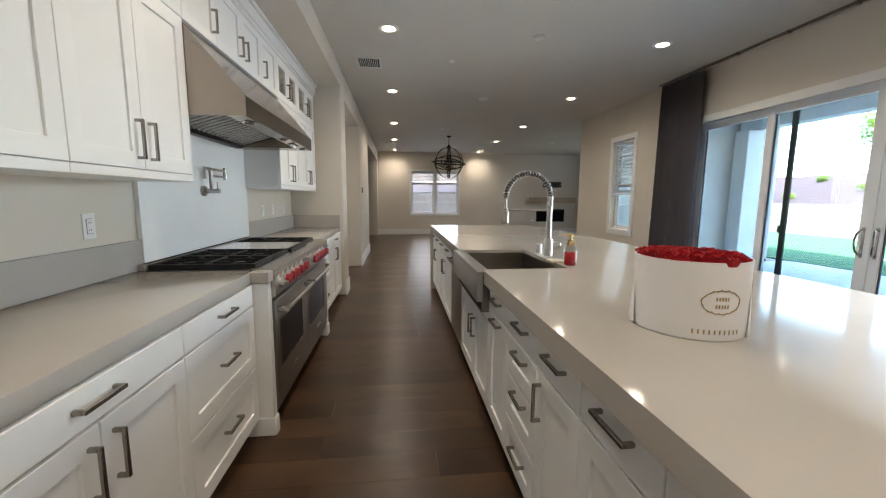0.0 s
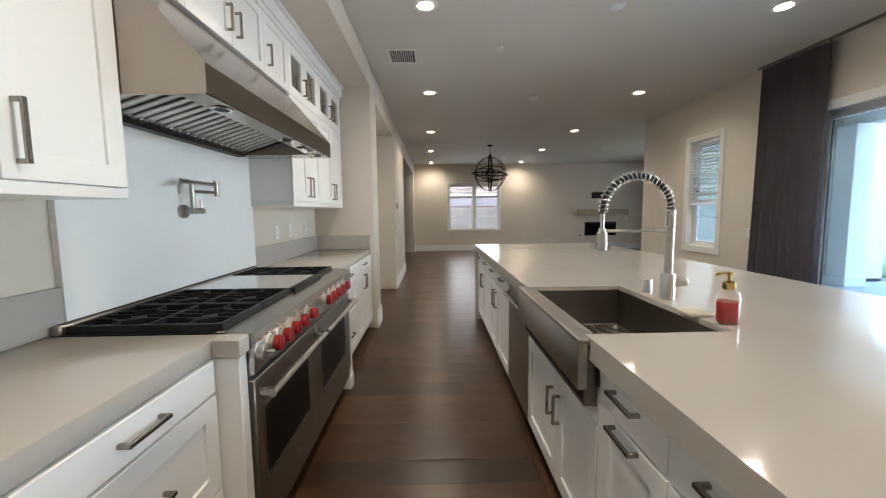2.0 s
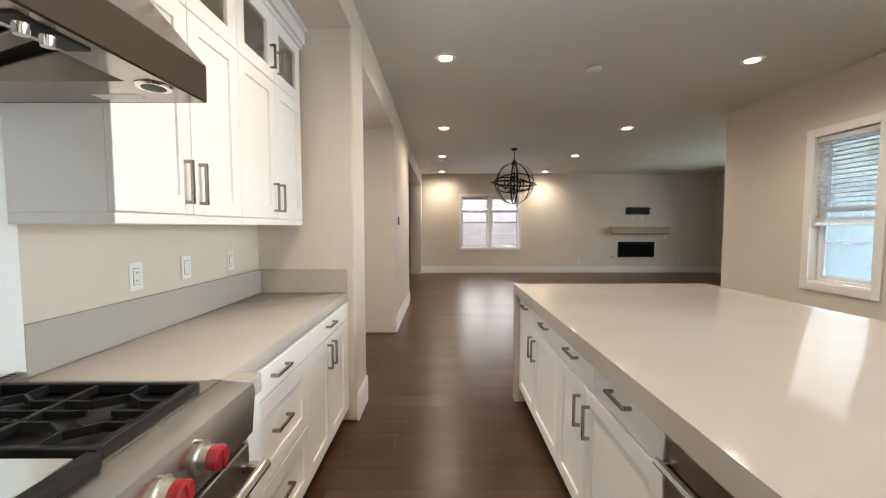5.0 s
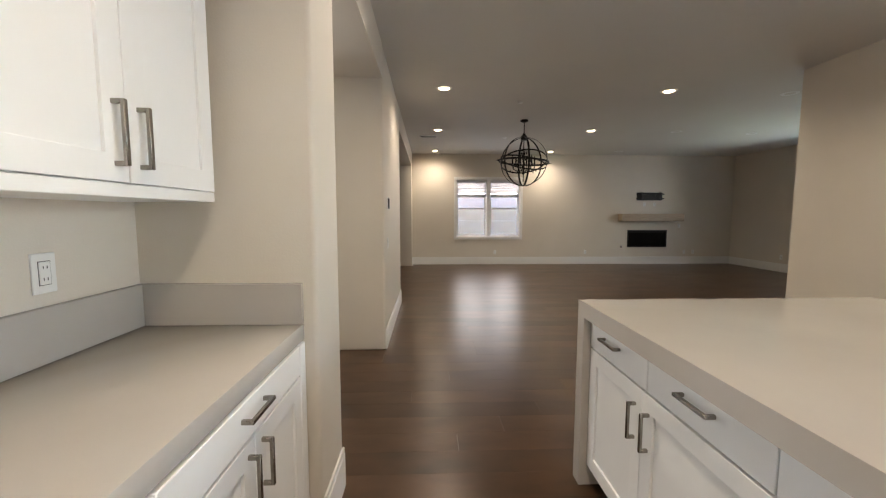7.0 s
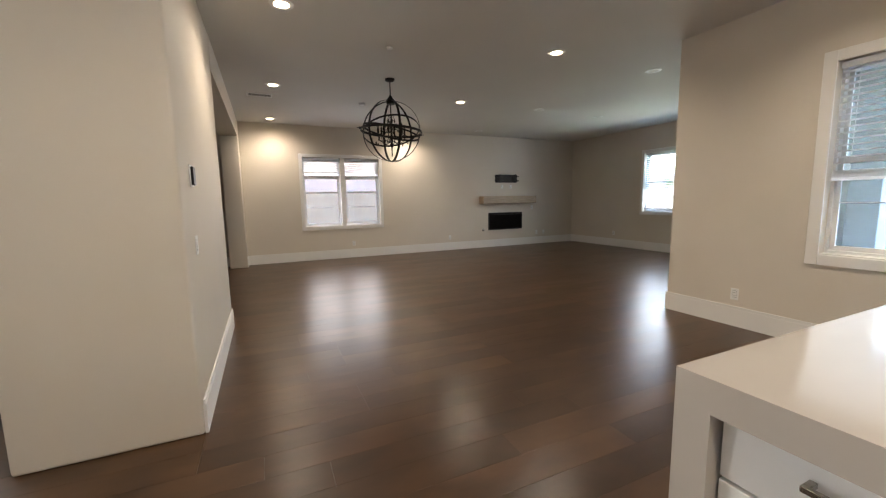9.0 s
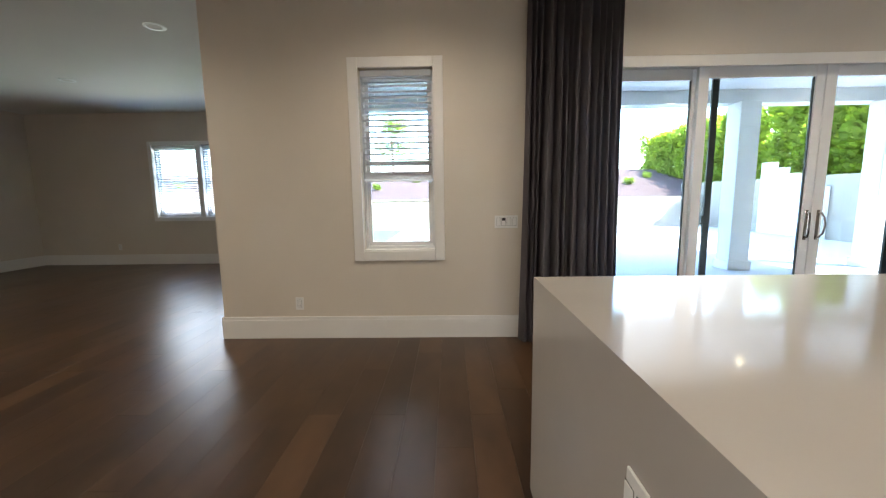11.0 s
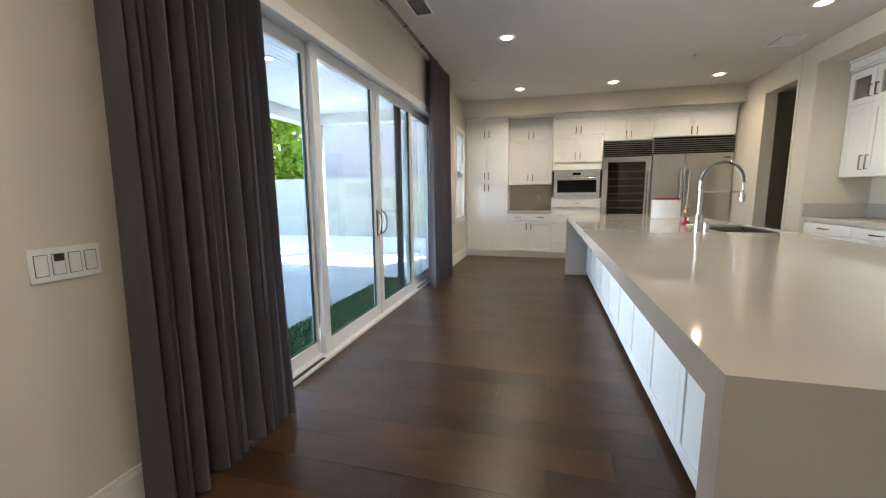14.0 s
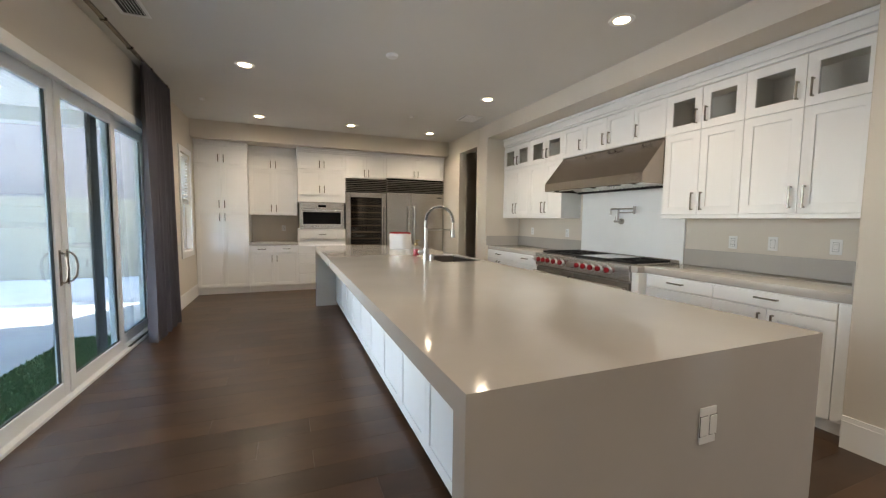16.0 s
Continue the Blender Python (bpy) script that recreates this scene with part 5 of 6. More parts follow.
part("trim_frame", boxes(fb(FM, A3 + 0.03, A2 - 0.03, 1.15, 1.185, 0, 0.006), fb(FM, A3 + 0.03, A2 - 0.03, 1.63, 1.66, 0, 0.006), fb(FM, A3 + 0.03, A3 + 0.055, 1.185, 1.63, 0, 0.006), fb(FM, A2 - 0.055, A2 - 0.03, 1.185, 1.63, 0, 0.006)), M_FRIDGE, mo)
md = part("door", boxes(fb(FM, A3 + 0.06, A2 - 0.06, 1.19, 1.53, 0.0, 0.026), bevel=0.004), M_FRIDGE, mo)
part("window", boxes(fb(FM, A3 + 0.09, A2 - 0.09, 1.245, 1.47, 0.024, 0.028), bevel=0.002), M_DGLASS, md, "dark oven glass")
part("handle", tube([fp(FM, A3 + 0.08, 1.50, 0.06), fp(FM, A2 - 0.08, 1.50, 0.06)], 0.011, 12), M_CHROME, md)
for u in (A3 + 0.10, A2 - 0.10):
    part("handle_post", boxes(fb(FM, u - 0.008, u + 0.008, 1.492, 1.508, 0.02, 0.058)), M_CHROME, md)
part("control_strip", boxes(fb(FM, A3 + 0.06, A2 - 0.06, 1.535, 1.628, 0.0, 0.02), bevel=0.002), M_FRIDGE, mo)
part("display", boxes(fb(FM, MC - 0.07, MC + 0.07, 1.56, 1.605, 0.018, 0.0215)), M_DGLASS, mo)


def grille(parent, u0, u1, v0, v1, n):
    part("grille_recess", boxes(fb(FP, u0, u1, v0, v1, -0.06, -0.03)), M_BLACKM, parent)
    for i in range(n):
        v = v0 + 0.006 + i * (v1 - v0 - 0.004) / n
        bm = prism([(0, 0), (0.048, -0.012), (0.05, -0.006), (0.004, 0.024)], 0, 1)
        for vert in bm.verts:
            x, y, z = vert.co
            vert.co = (u0 + 0.006 + y * (u1 - u0 - 0.012), PY - 0.03 + x, v + 0.010 + z * 0.6)
        part("louvre", bm, M_LOUVRE, parent)
    part("grille_side", boxes(fb(FP, u0, u0 + 0.008, v0, v1, -0.04, 0.026)), M_CHROME, parent)
    part("grille_side", boxes(fb(FP, u1 - 0.008, u1, v0, v1, -0.04, 0.026)), M_CHROME, parent)


wc = thing("wine_fridge", ((A3 + A4) / 2, -0.25, 0), "tall stainless wine fridge with a dark glass door", "wine fridge")
part("body", boxes((A4 + 0.004, A3 - 0.004, -0.6, PY - 0.06, 0.10, 2.135)), M_BLACKM, wc)
part("kick_plate", boxes((A4 + 0.004, A3 - 0.004, -0.5, PY - 0.04, 0.0, 0.10)), M_BLACKM, wc)
grille(wc, A4 + 0.006, A3 - 0.006, 1.875, 2.13, 7)
wd = part("door_frame", boxes(fb(FP, A4 + 0.006, A4 + 0.10, 0.11, 1.865, -0.055, 0.026), fb(FP, A3 - 0.10, A3 - 0.006, 0.11, 1.865, -0.055, 0.026), fb(FP, A4 + 0.10, A3 - 0.10, 0.11, 0.22, -0.055, 0.0255), fb(FP, A4 + 0.10, A3 - 0.10, 1.77, 1.865, -0.055, 0.0255), bevel=0.003), M_FRIDGE, wc, "brushed steel door frame")
part("door_glass", boxes(fb(FP, A4 + 0.098, A3 - 0.098, 0.218, 1.772, -0.01, -0.002)), glass_mat("smoked_glass", (0.66, 0.63, 0.60), 0.0), wd, "smoked glass")
part("handle", tube([fp(FP, A4 + 0.05, 0.75, 0.08), fp(FP, A4 + 0.05, 1.60, 0.08)], 0.013, 12), M_STEEL, wd)
for v in (0.80, 1.55):
    part("handle_post", boxes(fb(FP, A4 + 0.04, A4 + 0.06, v - 0.01, v + 0.01, 0.02, 0.078)), M_STEEL, wd)
for i in range(11):
    part("wine_shelf", boxes(fb(FP, A4 + 0.10, A3 - 0.10, 0.30 + i * 0.13, 0.325 + i * 0.13, -0.055, -0.025), bevel=0.002), M_MANTEL, wc, "pale wooden shelf front")
rf = thing("refrigerator", ((A4 + A5) / 2, -0.25, 0), "wide built-in stainless steel refrigerator with two doors", "refrigerator")
part("body", boxes((A5 + 0.004, A4 - 0.004, -0.6, PY - 0.06, 0.10, 2.175)), M_BLACKM, rf)
part("kick_plate", boxes((A5 + 0.004, A4 - 0.004, -0.5, PY - 0.04, 0.0, 0.10)), M_BLACKM, rf)
grille(rf, A5 + 0.006, A4 - 0.006, 1.90, 2.15, 7)
split = 0.44
for a, b, hu in ((A5 + 0.006, split - 0.003, split - 0.06), (split + 0.003, A4 - 0.006, split + 0.06)):
    d = part("door", boxes(fb(FP, a, b, 0.11, 1.89, -0.055, 0.026), bevel=0.004), M_FRIDGE, rf, "brushed steel door")
    part("handle", tube([fp(FP, hu, 0.70, 0.085), fp(FP, hu, 1.62, 0.085)], 0.014, 12), M_STEEL, d)
    for v in (0.76, 1.56):
        part("handle_post", boxes(fb(FP, hu - 0.01, hu + 0.01, v - 0.01, v + 0.01, 0.02, 0.082)), M_STEEL, d)
part("logo_plate", boxes(fb(FP, A5 + 0.06, A5 + 0.16, 1.80, 1.82, 0.025, 0.0275)), M_BLACKM, rf)
tall_unit("wall_cabinet", A4, A3, "white shaker cabinet above the wine fridge", pair(A4, A3, 2.15, PT, 2.24), bodies=((2.14, PT),), toe=False)
tall_unit("wall_cabinet", A5, A4, "white shaker cabinet above the refrigerator", pair(A5 + 0.02, A4, 2.18, PT, 2.27), bodies=((2.177, PT),), toe=False)
crown("trim_crown_fridge", FP, A5, A2 + 0.005, PT + 0.001, 0.62, "white crown moulding above the refrigerator cabinets", 0.09, 0.055)

# scullery seen through the doorway
FQ = ('x', -2.12, 1)
for a, b in ((-0.60, -0.02), (-0.02, 0.56), (0.56, 1.14), (1.14, 1.74)):
    c = thing("base_cabinet", (-2.4, (a + b) / 2, 0), "white base cabinet in the scullery", "cabinet", "scullery cabinets")
    part("body", boxes(fb(FQ, a, b, 0.1, 0.87, -0.65, 0), fb(FQ, a, b, 0, 0.1, -0.65, -0.06)), M_CAB, c)
    handle(FQ, (a + b) / 2, 0.80, 0.13, False, slab_front(FQ, a, b, 0.715, 0.865, c))
    handle(FQ, (a + b) / 2 + 0.2, 0.60, 0.13, True, shaker(FQ, a, b, 0.11, 0.71, c))
tagged(part("worktop", boxes((-2.79, -2.08, -0.61, 1.745, 0.872, 0.93), bevel=0.003), M_QUARTZ), "quartz worktop in the scullery", "worktop")
FQ2 = ('x', -2.45, 1)
for a, b in ((-0.60, -0.02), (-0.02, 0.56), (0.56, 1.14), (1.14, 1.74)):
    c = thing("wall_cabinet", (-2.6, (a + b) / 2, 1.4), "white wall cabinet in the scullery", "cabinet", "scullery cabinets")
    part("body", boxes(fb(FQ2, a, b, 1.40, 2.62, -0.34, 0)), M_CAB, c)
    handle(FQ2, (a + b) / 2 + 0.2, 1.55, 0.13, True, shaker(FQ2, a, b, 1.40, 2.15, c))
    handle(FQ2, (a + b) / 2 + 0.2, 2.28, 0.13, True, shaker(FQ2, a, b, 2.155, 2.62, c))

# ---- curtains ----
def curtain(y0, y1, folds, seed, flare, label):
    """A pleated hanging: folds deepen and spread towards the hem."""
    rnd = random.Random(seed)
    n, m = folds * 9, 26
    xm = 4.155
    amp = [0.7 + 0.6 * rnd.random() for _ in range(folds + 2)]
    ph = [rnd.uniform(-0.5, 0.5) for _ in range(folds + 2)]
    bm = bmesh.new()
    rows = []
    for j in range(m + 1):
        f = j / m
        z = 2.90 - f * 2.893
        row = []
        for i in range(n + 1):
            u = i / n
            k = min(max(folds * (u + 0.022 * math.sin(5.3 * math.pi * u + seed) + 0.010 * math.sin(13.0 * u)), 0.0), folds + 0.999)
            a = amp[int(k)] * (1 - (k % 1)) + amp[int(k) + 1] * (k % 1)
            p = ph[int(k)] * (1 - (k % 1)) + ph[int(k) + 1] * (k % 1)
            wave = math.sin(k * 2 * math.pi + p * (0.4 + f) + 0.5 * math.sin(3.1 * f + seed))
            sharp = wave * (0.75 + 0.25 * abs(wave))
            y = y0 + (y1 - y0) * u + flare * f * f * (u - 0.5) + 0.012 * math.cos(k * 2 * math.pi) * f + 0.02 * f * math.sin(k * 1.7 + seed)
            x = xm + (0.036 + 0.020 * f) * a * sharp
            zz = z
            row.append(bm.verts.new((x, y, zz)))
        rows.append(row)
    for p, q in zip(rows, rows[1:]):
        for i in range(n):
            bm.faces.new((p[i], p[i + 1], q[i + 1], q[i])).smooth = True
    bmesh.ops.solidify(bm, geom=list(bm.faces), thickness=0.003)
    c = thing("curtain", (xm, (y0 + y1) / 2, 0), label, "curtain", "patio door curtains")
    part("cloth", bm, M_CURT, c)
    part("header_tape", boxes((xm - 0.012, xm + 0.012, y0, y1, 2.895, 2.925), bevel=0.003), M_CURT, c)
    return c


curtain(5.895, 6.645, 13, 3, 0.07, "dark grey linen curtain drawn beside the patio door")
curtain(1.99, 2.84, 11, 8, 0.10, "dark grey linen curtain gathered at the far end")
tr = thing("curtain_track", (4.16, 4.3, 2.93), "slim grey curtain track below the ceiling", "curtain track")
part("rail", boxes((4.142, 4.178, 1.90, 6.72, 2.922, 2.944), bevel=0.003), M_NICKEL, tr)
for i in range(9):
    part("bracket", boxes((4.135, 4.185, 2.0 + i * 0.57, 2.03 + i * 0.57, 2.916, 2.9445), bevel=0.002), M_NICKEL, tr)

outlet((6.79, 1.035), ('x', EX, -1), "white four-gang switch plate beside the curtain", w=0.20, h=0.11, kind="rocker", name="switch_plate", cat="switch")
FSW = ('x', EX, -1)
tagged(part("dimmer_display", boxes(fb(FSW, 6.799, 6.826, 1.045, 1.068, 0.009, 0.0105)), M_SLOT, bpy.data.objects["switch_plate"]), "dark dimmer display")
outlet((8.64, 0.32), ('x', EX, -1), "white double socket above the baseboard")
for x in (1.93, 4.42, 7.2, 7.45):
    outlet((x, 0.33), FN, "small white wall socket above the baseboard", w=0.07, h=0.11)
outlet((13.9, 0.35), FL, "white wall socket in the living room")
for x in (6.02, 6.30):
    outlet((x, 1.63), FN, "white cable plate below the bracket", w=0.07, h=0.10)
outlet((7.02, 1.05), FN, "white switch plate beside the fireplace", kind="rocker")
outlet((9.17, 1.05), ('x', WX, 1), "white light switch on the pier", kind="rocker", name="light_switch", cat="switch")
th = thing("thermostat", (WX, 9.2, 1.46), "small dark wall thermostat on the pier", "thermostat")
part("backplate", boxes((WX, WX + 0.008, 9.15, 9.25, 1.40, 1.53), bevel=0.003), M_WHITEPL, th)
part("screen", boxes((WX + 0.008, WX + 0.022, 9.16, 9.24, 1.41, 1.52), bevel=0.004), M_BLACK, th, "dark screen")

# ---- fireplace wall ----
fpl = thing("fireplace", (6.13, NY, 0.45), "black linear fireplace set in the wall", "fireplace")
part("frame", boxes(fb(FN, 5.58, 6.68, 0.46, 0.49, 0, 0.02), fb(FN, 5.58, 6.68, 0.90, 0.93, 0, 0.02), fb(FN, 5.58, 5.61, 0.49, 0.90, 0, 0.02), fb(FN, 6.65, 6.68, 0.49, 0.90, 0, 0.02), bevel=0.003), M_BLACKM, fpl)
part("glass", boxes(fb(FN, 5.61, 6.65, 0.49, 0.90, 0.002, 0.010)), M_DGLASS, fpl, "black fireplace glass")
part("top_vent", boxes(fb(FN, 5.63, 6.63, 0.865, 0.885, 0.009, 0.014)), M_BLACKM, fpl)
mt = thing("mantel_shelf", (6.13, NY - 0.13, 1.18), "pale wooden mantel beam on the wall", "mantel")
part("beam", boxes((5.30, 7.0, NY - 0.24, NY - 0.0005, 1.175, 1.375), bevel=0.006), M_MANTEL, mt)
tvb = thing("tv_bracket", (6.15, NY, 1.84), "black folding television wall bracket", "bracket")
part("wall_plate", boxes(fb(FN, 5.80, 6.50, 1.74, 1.95, 0, 0.02), bevel=0.004), M_BLACKM, tvb)
for u in (5.90, 6.40):
    part("arm", boxes(fb(FN, u - 0.13, u + 0.13, 1.77, 1.80, 0.02, 0.06), fb(FN, u - 0.13, u + 0.13, 1.89, 1.92, 0.02, 0.06), bevel=0.003), M_BLACKM, tvb)
    part("hook_rail", boxes(fb(FN, u - 0.02, u + 0.02, 1.73, 1.96, 0.06, 0.08), bevel=0.003), M_BLACKM, tvb)
gv = thing("gas_valve", (5.42, NY, 0.48), "small round gas valve cover by the fireplace", "valve")
part("cover", lathe((5.42, NY, 0.48), [(0.035, 0), (0.035, -0.006), (0.02, -0.01)], 18, 'y'), M_CHROME, gv)


# ---- ceiling fittings ----
def can_light(x, y, lit=True):
    o = thing("recessed_light", (x, y, CEIL_Z), "round recessed ceiling light, " + ("lit warm" if lit else "unlit"), "ceiling light", "recessed lights")
    bm = bmesh.new()
    prof = [(0.098, 0.0), (0.096, -0.006), (0.066, -0.008), (0.058, -0.002)]
    rings = [[bm.verts.new((x + r * math.cos(k * math.pi / 14), y + r * math.sin(k * math.pi / 14), CEIL_Z + h)) for k in range(28)] for r, h in prof]
    for q, w in zip(rings, rings[1:]):
        for k in range(28):
            bm.faces.new((q[k], q[(k + 1) % 28], w[(k + 1) % 28], w[k])).smooth = True
    part("trim_ring", bm, M_WHITEPL, o)
    part("lens", lathe((x, y, CEIL_Z - 0.004), [(0.058, 0.003), (0.058, 0.0), (0.03, -0.001)], 24), M_CANDISC if lit else M_CABIN, o, "glowing lens" if lit else "dark lens")
    if lit:
        ld = bpy.data.lights.new("recessed_lamp", 'SPOT')
        ld.energy, ld.color, ld.shadow_soft_size = CAN_POWER, CAN_COLOR, 0.06
        ld.spot_size, ld.spot_blend = radians(156), 1.0
        lo = new("recessed_lamp", ld)
        lo.location = (x, y, CEIL_Z - 0.03)
        lo["kind"] = "structure"


CANS = [(0.335, 0.886), (1.77, 0.886), (3.2, 0.886), (0.335, 3.12), (3.2, 3.11), (0.335, 5.33), (3.2, 5.35), (0.335, 7.555), (3.22, 7.6),
        (0.33, 10.13), (3.24, 10.12), (0.31, 12.58), (3.24, 12.52), (0.30, 15.0), (3.24, 15.0)]
for x, y in CANS:
    can_light(x, y)
for x, y in ((4.90, 12.51), (6.47, 12.6), (4.88, 10.14), (4.94, 14.86)):
    can_light(x, y, False)


def air_vent(x, y, lx, ly, label):
    o = thing("ceiling_vent", (x, y, CEIL_Z), label, "vent")
    z = CEIL_Z
    part("backing", boxes((x - lx / 2 + 0.02, x + lx / 2 - 0.02, y - ly / 2 + 0.02, y + ly / 2 - 0.02, z - 0.002, z)), M_SLOT, o)
    part("frame", boxes((x - lx / 2, x + lx / 2, y - ly / 2, y - ly / 2 + 0.025, z - 0.010, z), (x - lx / 2, x + lx / 2, y + ly / 2 - 0.025, y + ly / 2, z - 0.010, z),
                        (x - lx / 2, x - lx / 2 + 0.025, y - ly / 2 + 0.025, y + ly / 2 - 0.025, z - 0.0098, z), (x + lx / 2 - 0.025, x + lx / 2, y - ly / 2 + 0.025, y + ly / 2 - 0.025, z - 0.0098, z), bevel=0.002), M_WHITEPL, o)
    n = int((lx - 0.05) / 0.022)
    for i in range(n):
        u = x - lx / 2 + 0.03 + i * 0.022
        bm = boxes((u, u + 0.003, y - ly / 2 + 0.025, y + ly / 2 - 0.025, z - 0.014, z - 0.002))
        bmesh.ops.rotate(bm, verts=bm.verts, cent=(u, y, z - 0.008), matrix=Matrix.Rotation(0.5, 3, 'Y'))
        part("slat", bm, M_WHITEPL, o)


air_vent(0.075, 6.32, 0.30, 0.36, "white slatted ceiling air vent")
air_vent(0.14, 2.15, 0.30, 0.36, "white slatted ceiling air vent by the scullery")
air_vent(3.90, 4.05, 0.20, 0.36, "white slatted ceiling vent near the patio door")
air_vent(0.13, 13.2, 0.36, 0.20, "white slatted vent in the living room ceiling")
for x, y, r, lab in ((1.84, 3.96, 0.06, "white round ceiling speaker cover"), (1.84, 5.32, 0.06, "white round smoke detector"), (1.81, 7.80, 0.075, "white round smoke alarm"), (1.06, 6.12, 0.032, "small white sprinkler cap"),
                     (1.43, 10.67, 0.035, "small white sprinkler cap on the ceiling"), (1.71, 13.2, 0.05, "white round detector near the chandelier"), (1.0, 1.9, 0.035, "small white sprinkler cap over the kitchen"),
                     (3.85, 1.6, 0.035, "small white sensor on the ceiling")):
    o = thing("ceiling_detector", (x, y, CEIL_Z), lab, "detector")
    part("cover", lathe((x, y, CEIL_Z), [(r, 0), (r, -0.012), (r * 0.8, -0.024), (r * 0.3, -0.027)], 22), M_WHITEPL, o)

# ---- chandelier ----
CX, CY, CZ, CR = 1.755, 11.74, 2.25, 0.42
ch = thing("orb_chandelier", (CX, CY, CEIL_Z), "black metal orb chandelier hung with crystal drops", "chandelier")
part("canopy", lathe((CX, CY, CEIL_Z), [(0.065, 0), (0.065, -0.02), (0.05, -0.032), (0.012, -0.04)], 22), M_BLACKM, ch)
part("stem", tube([(CX, CY, CEIL_Z - 0.03), (CX, CY, CZ - 0.34)], 0.008, 8), M_BLACKM, ch)
part("crown_cup", lathe((CX, CY, CZ + CR - 0.06), [(0.055, 0), (0.06, 0.05), (0.03, 0.09), (0.012, 0.12)], 16), M_BLACKM, ch)


def band(name, m, r, w, t):
    """A flat hoop of width w turned by m."""
    bm = bmesh.new()
    n = 56
    rows = []
    for k in range(n):
        a = 2 * math.pi * k / n
        rows.append([bm.verts.new(Vector((CX, CY, CZ)) + m @ Vector((rr * math.cos(a), rr * math.sin(a), h))) for rr, h in ((r, -w / 2), (r + t, -w / 2), (r + t, w / 2), (r, w / 2))])
    for k in range(n):
        p, q = rows[k], rows[(k + 1) % n]
        for i in range(4):
            bm.faces.new((p[i], p[(i + 1) % 4], q[(i + 1) % 4], q[i])).smooth = False
    part(name, bm, M_BLACKM, ch)


RX90 = Matrix.Rotation(math.pi / 2, 3, 'X')
band("hoop", Matrix.Rotation(0.5, 3, 'Z') @ RX90, CR - 0.01, 0.032, 0.006)
band("hoop", Matrix.Rotation(0.5 + math.pi / 3, 3, 'Z') @ RX90, CR - 0.015, 0.032, 0.006)
band("hoop", Matrix.Rotation(0.5 + 2 * math.pi / 3, 3, 'Z') @ RX90, CR - 0.02, 0.032, 0.006)
band("hoop", Matrix.Rotation(0.06, 3, 'Y'), CR, 0.032, 0.006)
band("hoop", Matrix.Rotation(0.42, 3, 'X') @ Matrix.Rotation(0.1, 3, 'Y'), CR - 0.03, 0.024, 0.006)
band("hoop", Matrix.Rotation(-0.40, 3, 'X'), CR - 0.035, 0.024, 0.006)
for s in (-1, 1):
    part("finial", lathe((CX + s * (CR + 0.004), CY, CZ - s * 0.025), [(0.014, 0), (0.018, s * 0.012), (0.006, s * 0.03), (0.002, s * 0.06)], 10, 'x'), M_BLACKM, ch)
M_CRYSTAL = glass_mat("crystal", (0.50, 0.50, 0.50), 0.02)
rc = random.Random(11)
for k in range(6):
    a = k * math.pi / 3
    dx, dy = math.cos(a), math.sin(a)
    part("candle_arm", tube([(CX, CY, CZ - 0.12), (CX + 0.10 * dx, CY + 0.10 * dy, CZ - 0.17), (CX + 0.18 * dx, CY + 0.18 * dy, CZ - 0.12), (CX + 0.19 * dx, CY + 0.19 * dy, CZ - 0.05)], 0.006, 7), M_BLACKM, ch)
    part("candle_sleeve", lathe((CX + 0.19 * dx, CY + 0.19 * dy, CZ - 0.05), [(0.032, 0), (0.030, 0.008), (0.014, 0.010), (0.014, 0.088)], 10), M_BLACKM, ch)
    part("bulb", lathe((CX + 0.19 * dx, CY + 0.19 * dy, CZ + 0.036), [(0.007, 0), (0.014, 0.02), (0.011, 0.045), (0.002, 0.065)], 10), M_CRYSTAL, ch, "clear candle bulb")
part("centre_column", lathe((CX, CY, CZ - 0.22), [(0.01, 0), (0.03, 0.03), (0.012, 0.07), (0.025, 0.12), (0.012, 0.2), (0.02, 0.3), (0.008, 0.4)], 12), M_BLACKM, ch)
for k in range(42):
    a = k * 2.4
    r = 0.05 + 0.17 * ((k % 6) / 5)
    z = CZ + 0.16 - 0.36 * ((k * 7 % 42) / 42)
    bm = lathe((CX + r * math.cos(a), CY + r * math.sin(a), z), [(0.001, 0), (0.013, -0.014), (0.009, -0.034), (0.001, -0.045)], 6, smooth=False)
    part("crystal_drop", bm, M_CRYSTAL, ch, "clear crystal drop")
    if k % 3 == 0:
        part("scroll", tube([(CX + 0.01 * math.cos(a), CY + 0.01 * math.sin(a), z + 0.06), (CX + r * 0.6 * math.cos(a), CY + r * 0.6 * math.sin(a), z + 0.045), (CX + r * math.cos(a), CY + r * math.sin(a), z + 0.0)], 0.003, 5), M_BLACKM, ch)

# ---- outside ----
GZ = -0.06
struct("ground", boxes((-60, 90, -70, 90, GZ - 0.4, GZ - 0.02)), M_EARTH, "dry earth ground around the house", "ground")
struct("patio_slab", boxes((EX + 0.24, 9.4, -3.3, 9.14, GZ - 0.1, GZ)), M_CONC, "pale concrete patio slab under the roof", "pavement")
struct("patio_walk", boxes((9.4, 17.4, -3.3, 20.0, GZ - 0.1, GZ - 0.004)), M_CONC, "sunlit pale concrete paving", "pavement")
struct("side_yard_slab", boxes((-12, 9.0, NY + 0.2, NY + 1.9, GZ - 0.1, GZ - 0.002)), M_CONC, "pale concrete side yard", "pavement")
struct("hall_court_slab", boxes((-7, -1.115, 9.93, 15.4, GZ - 0.1, GZ)), M_CONC, "pale concrete court outside the hall", "pavement")
rt = random.Random(7)


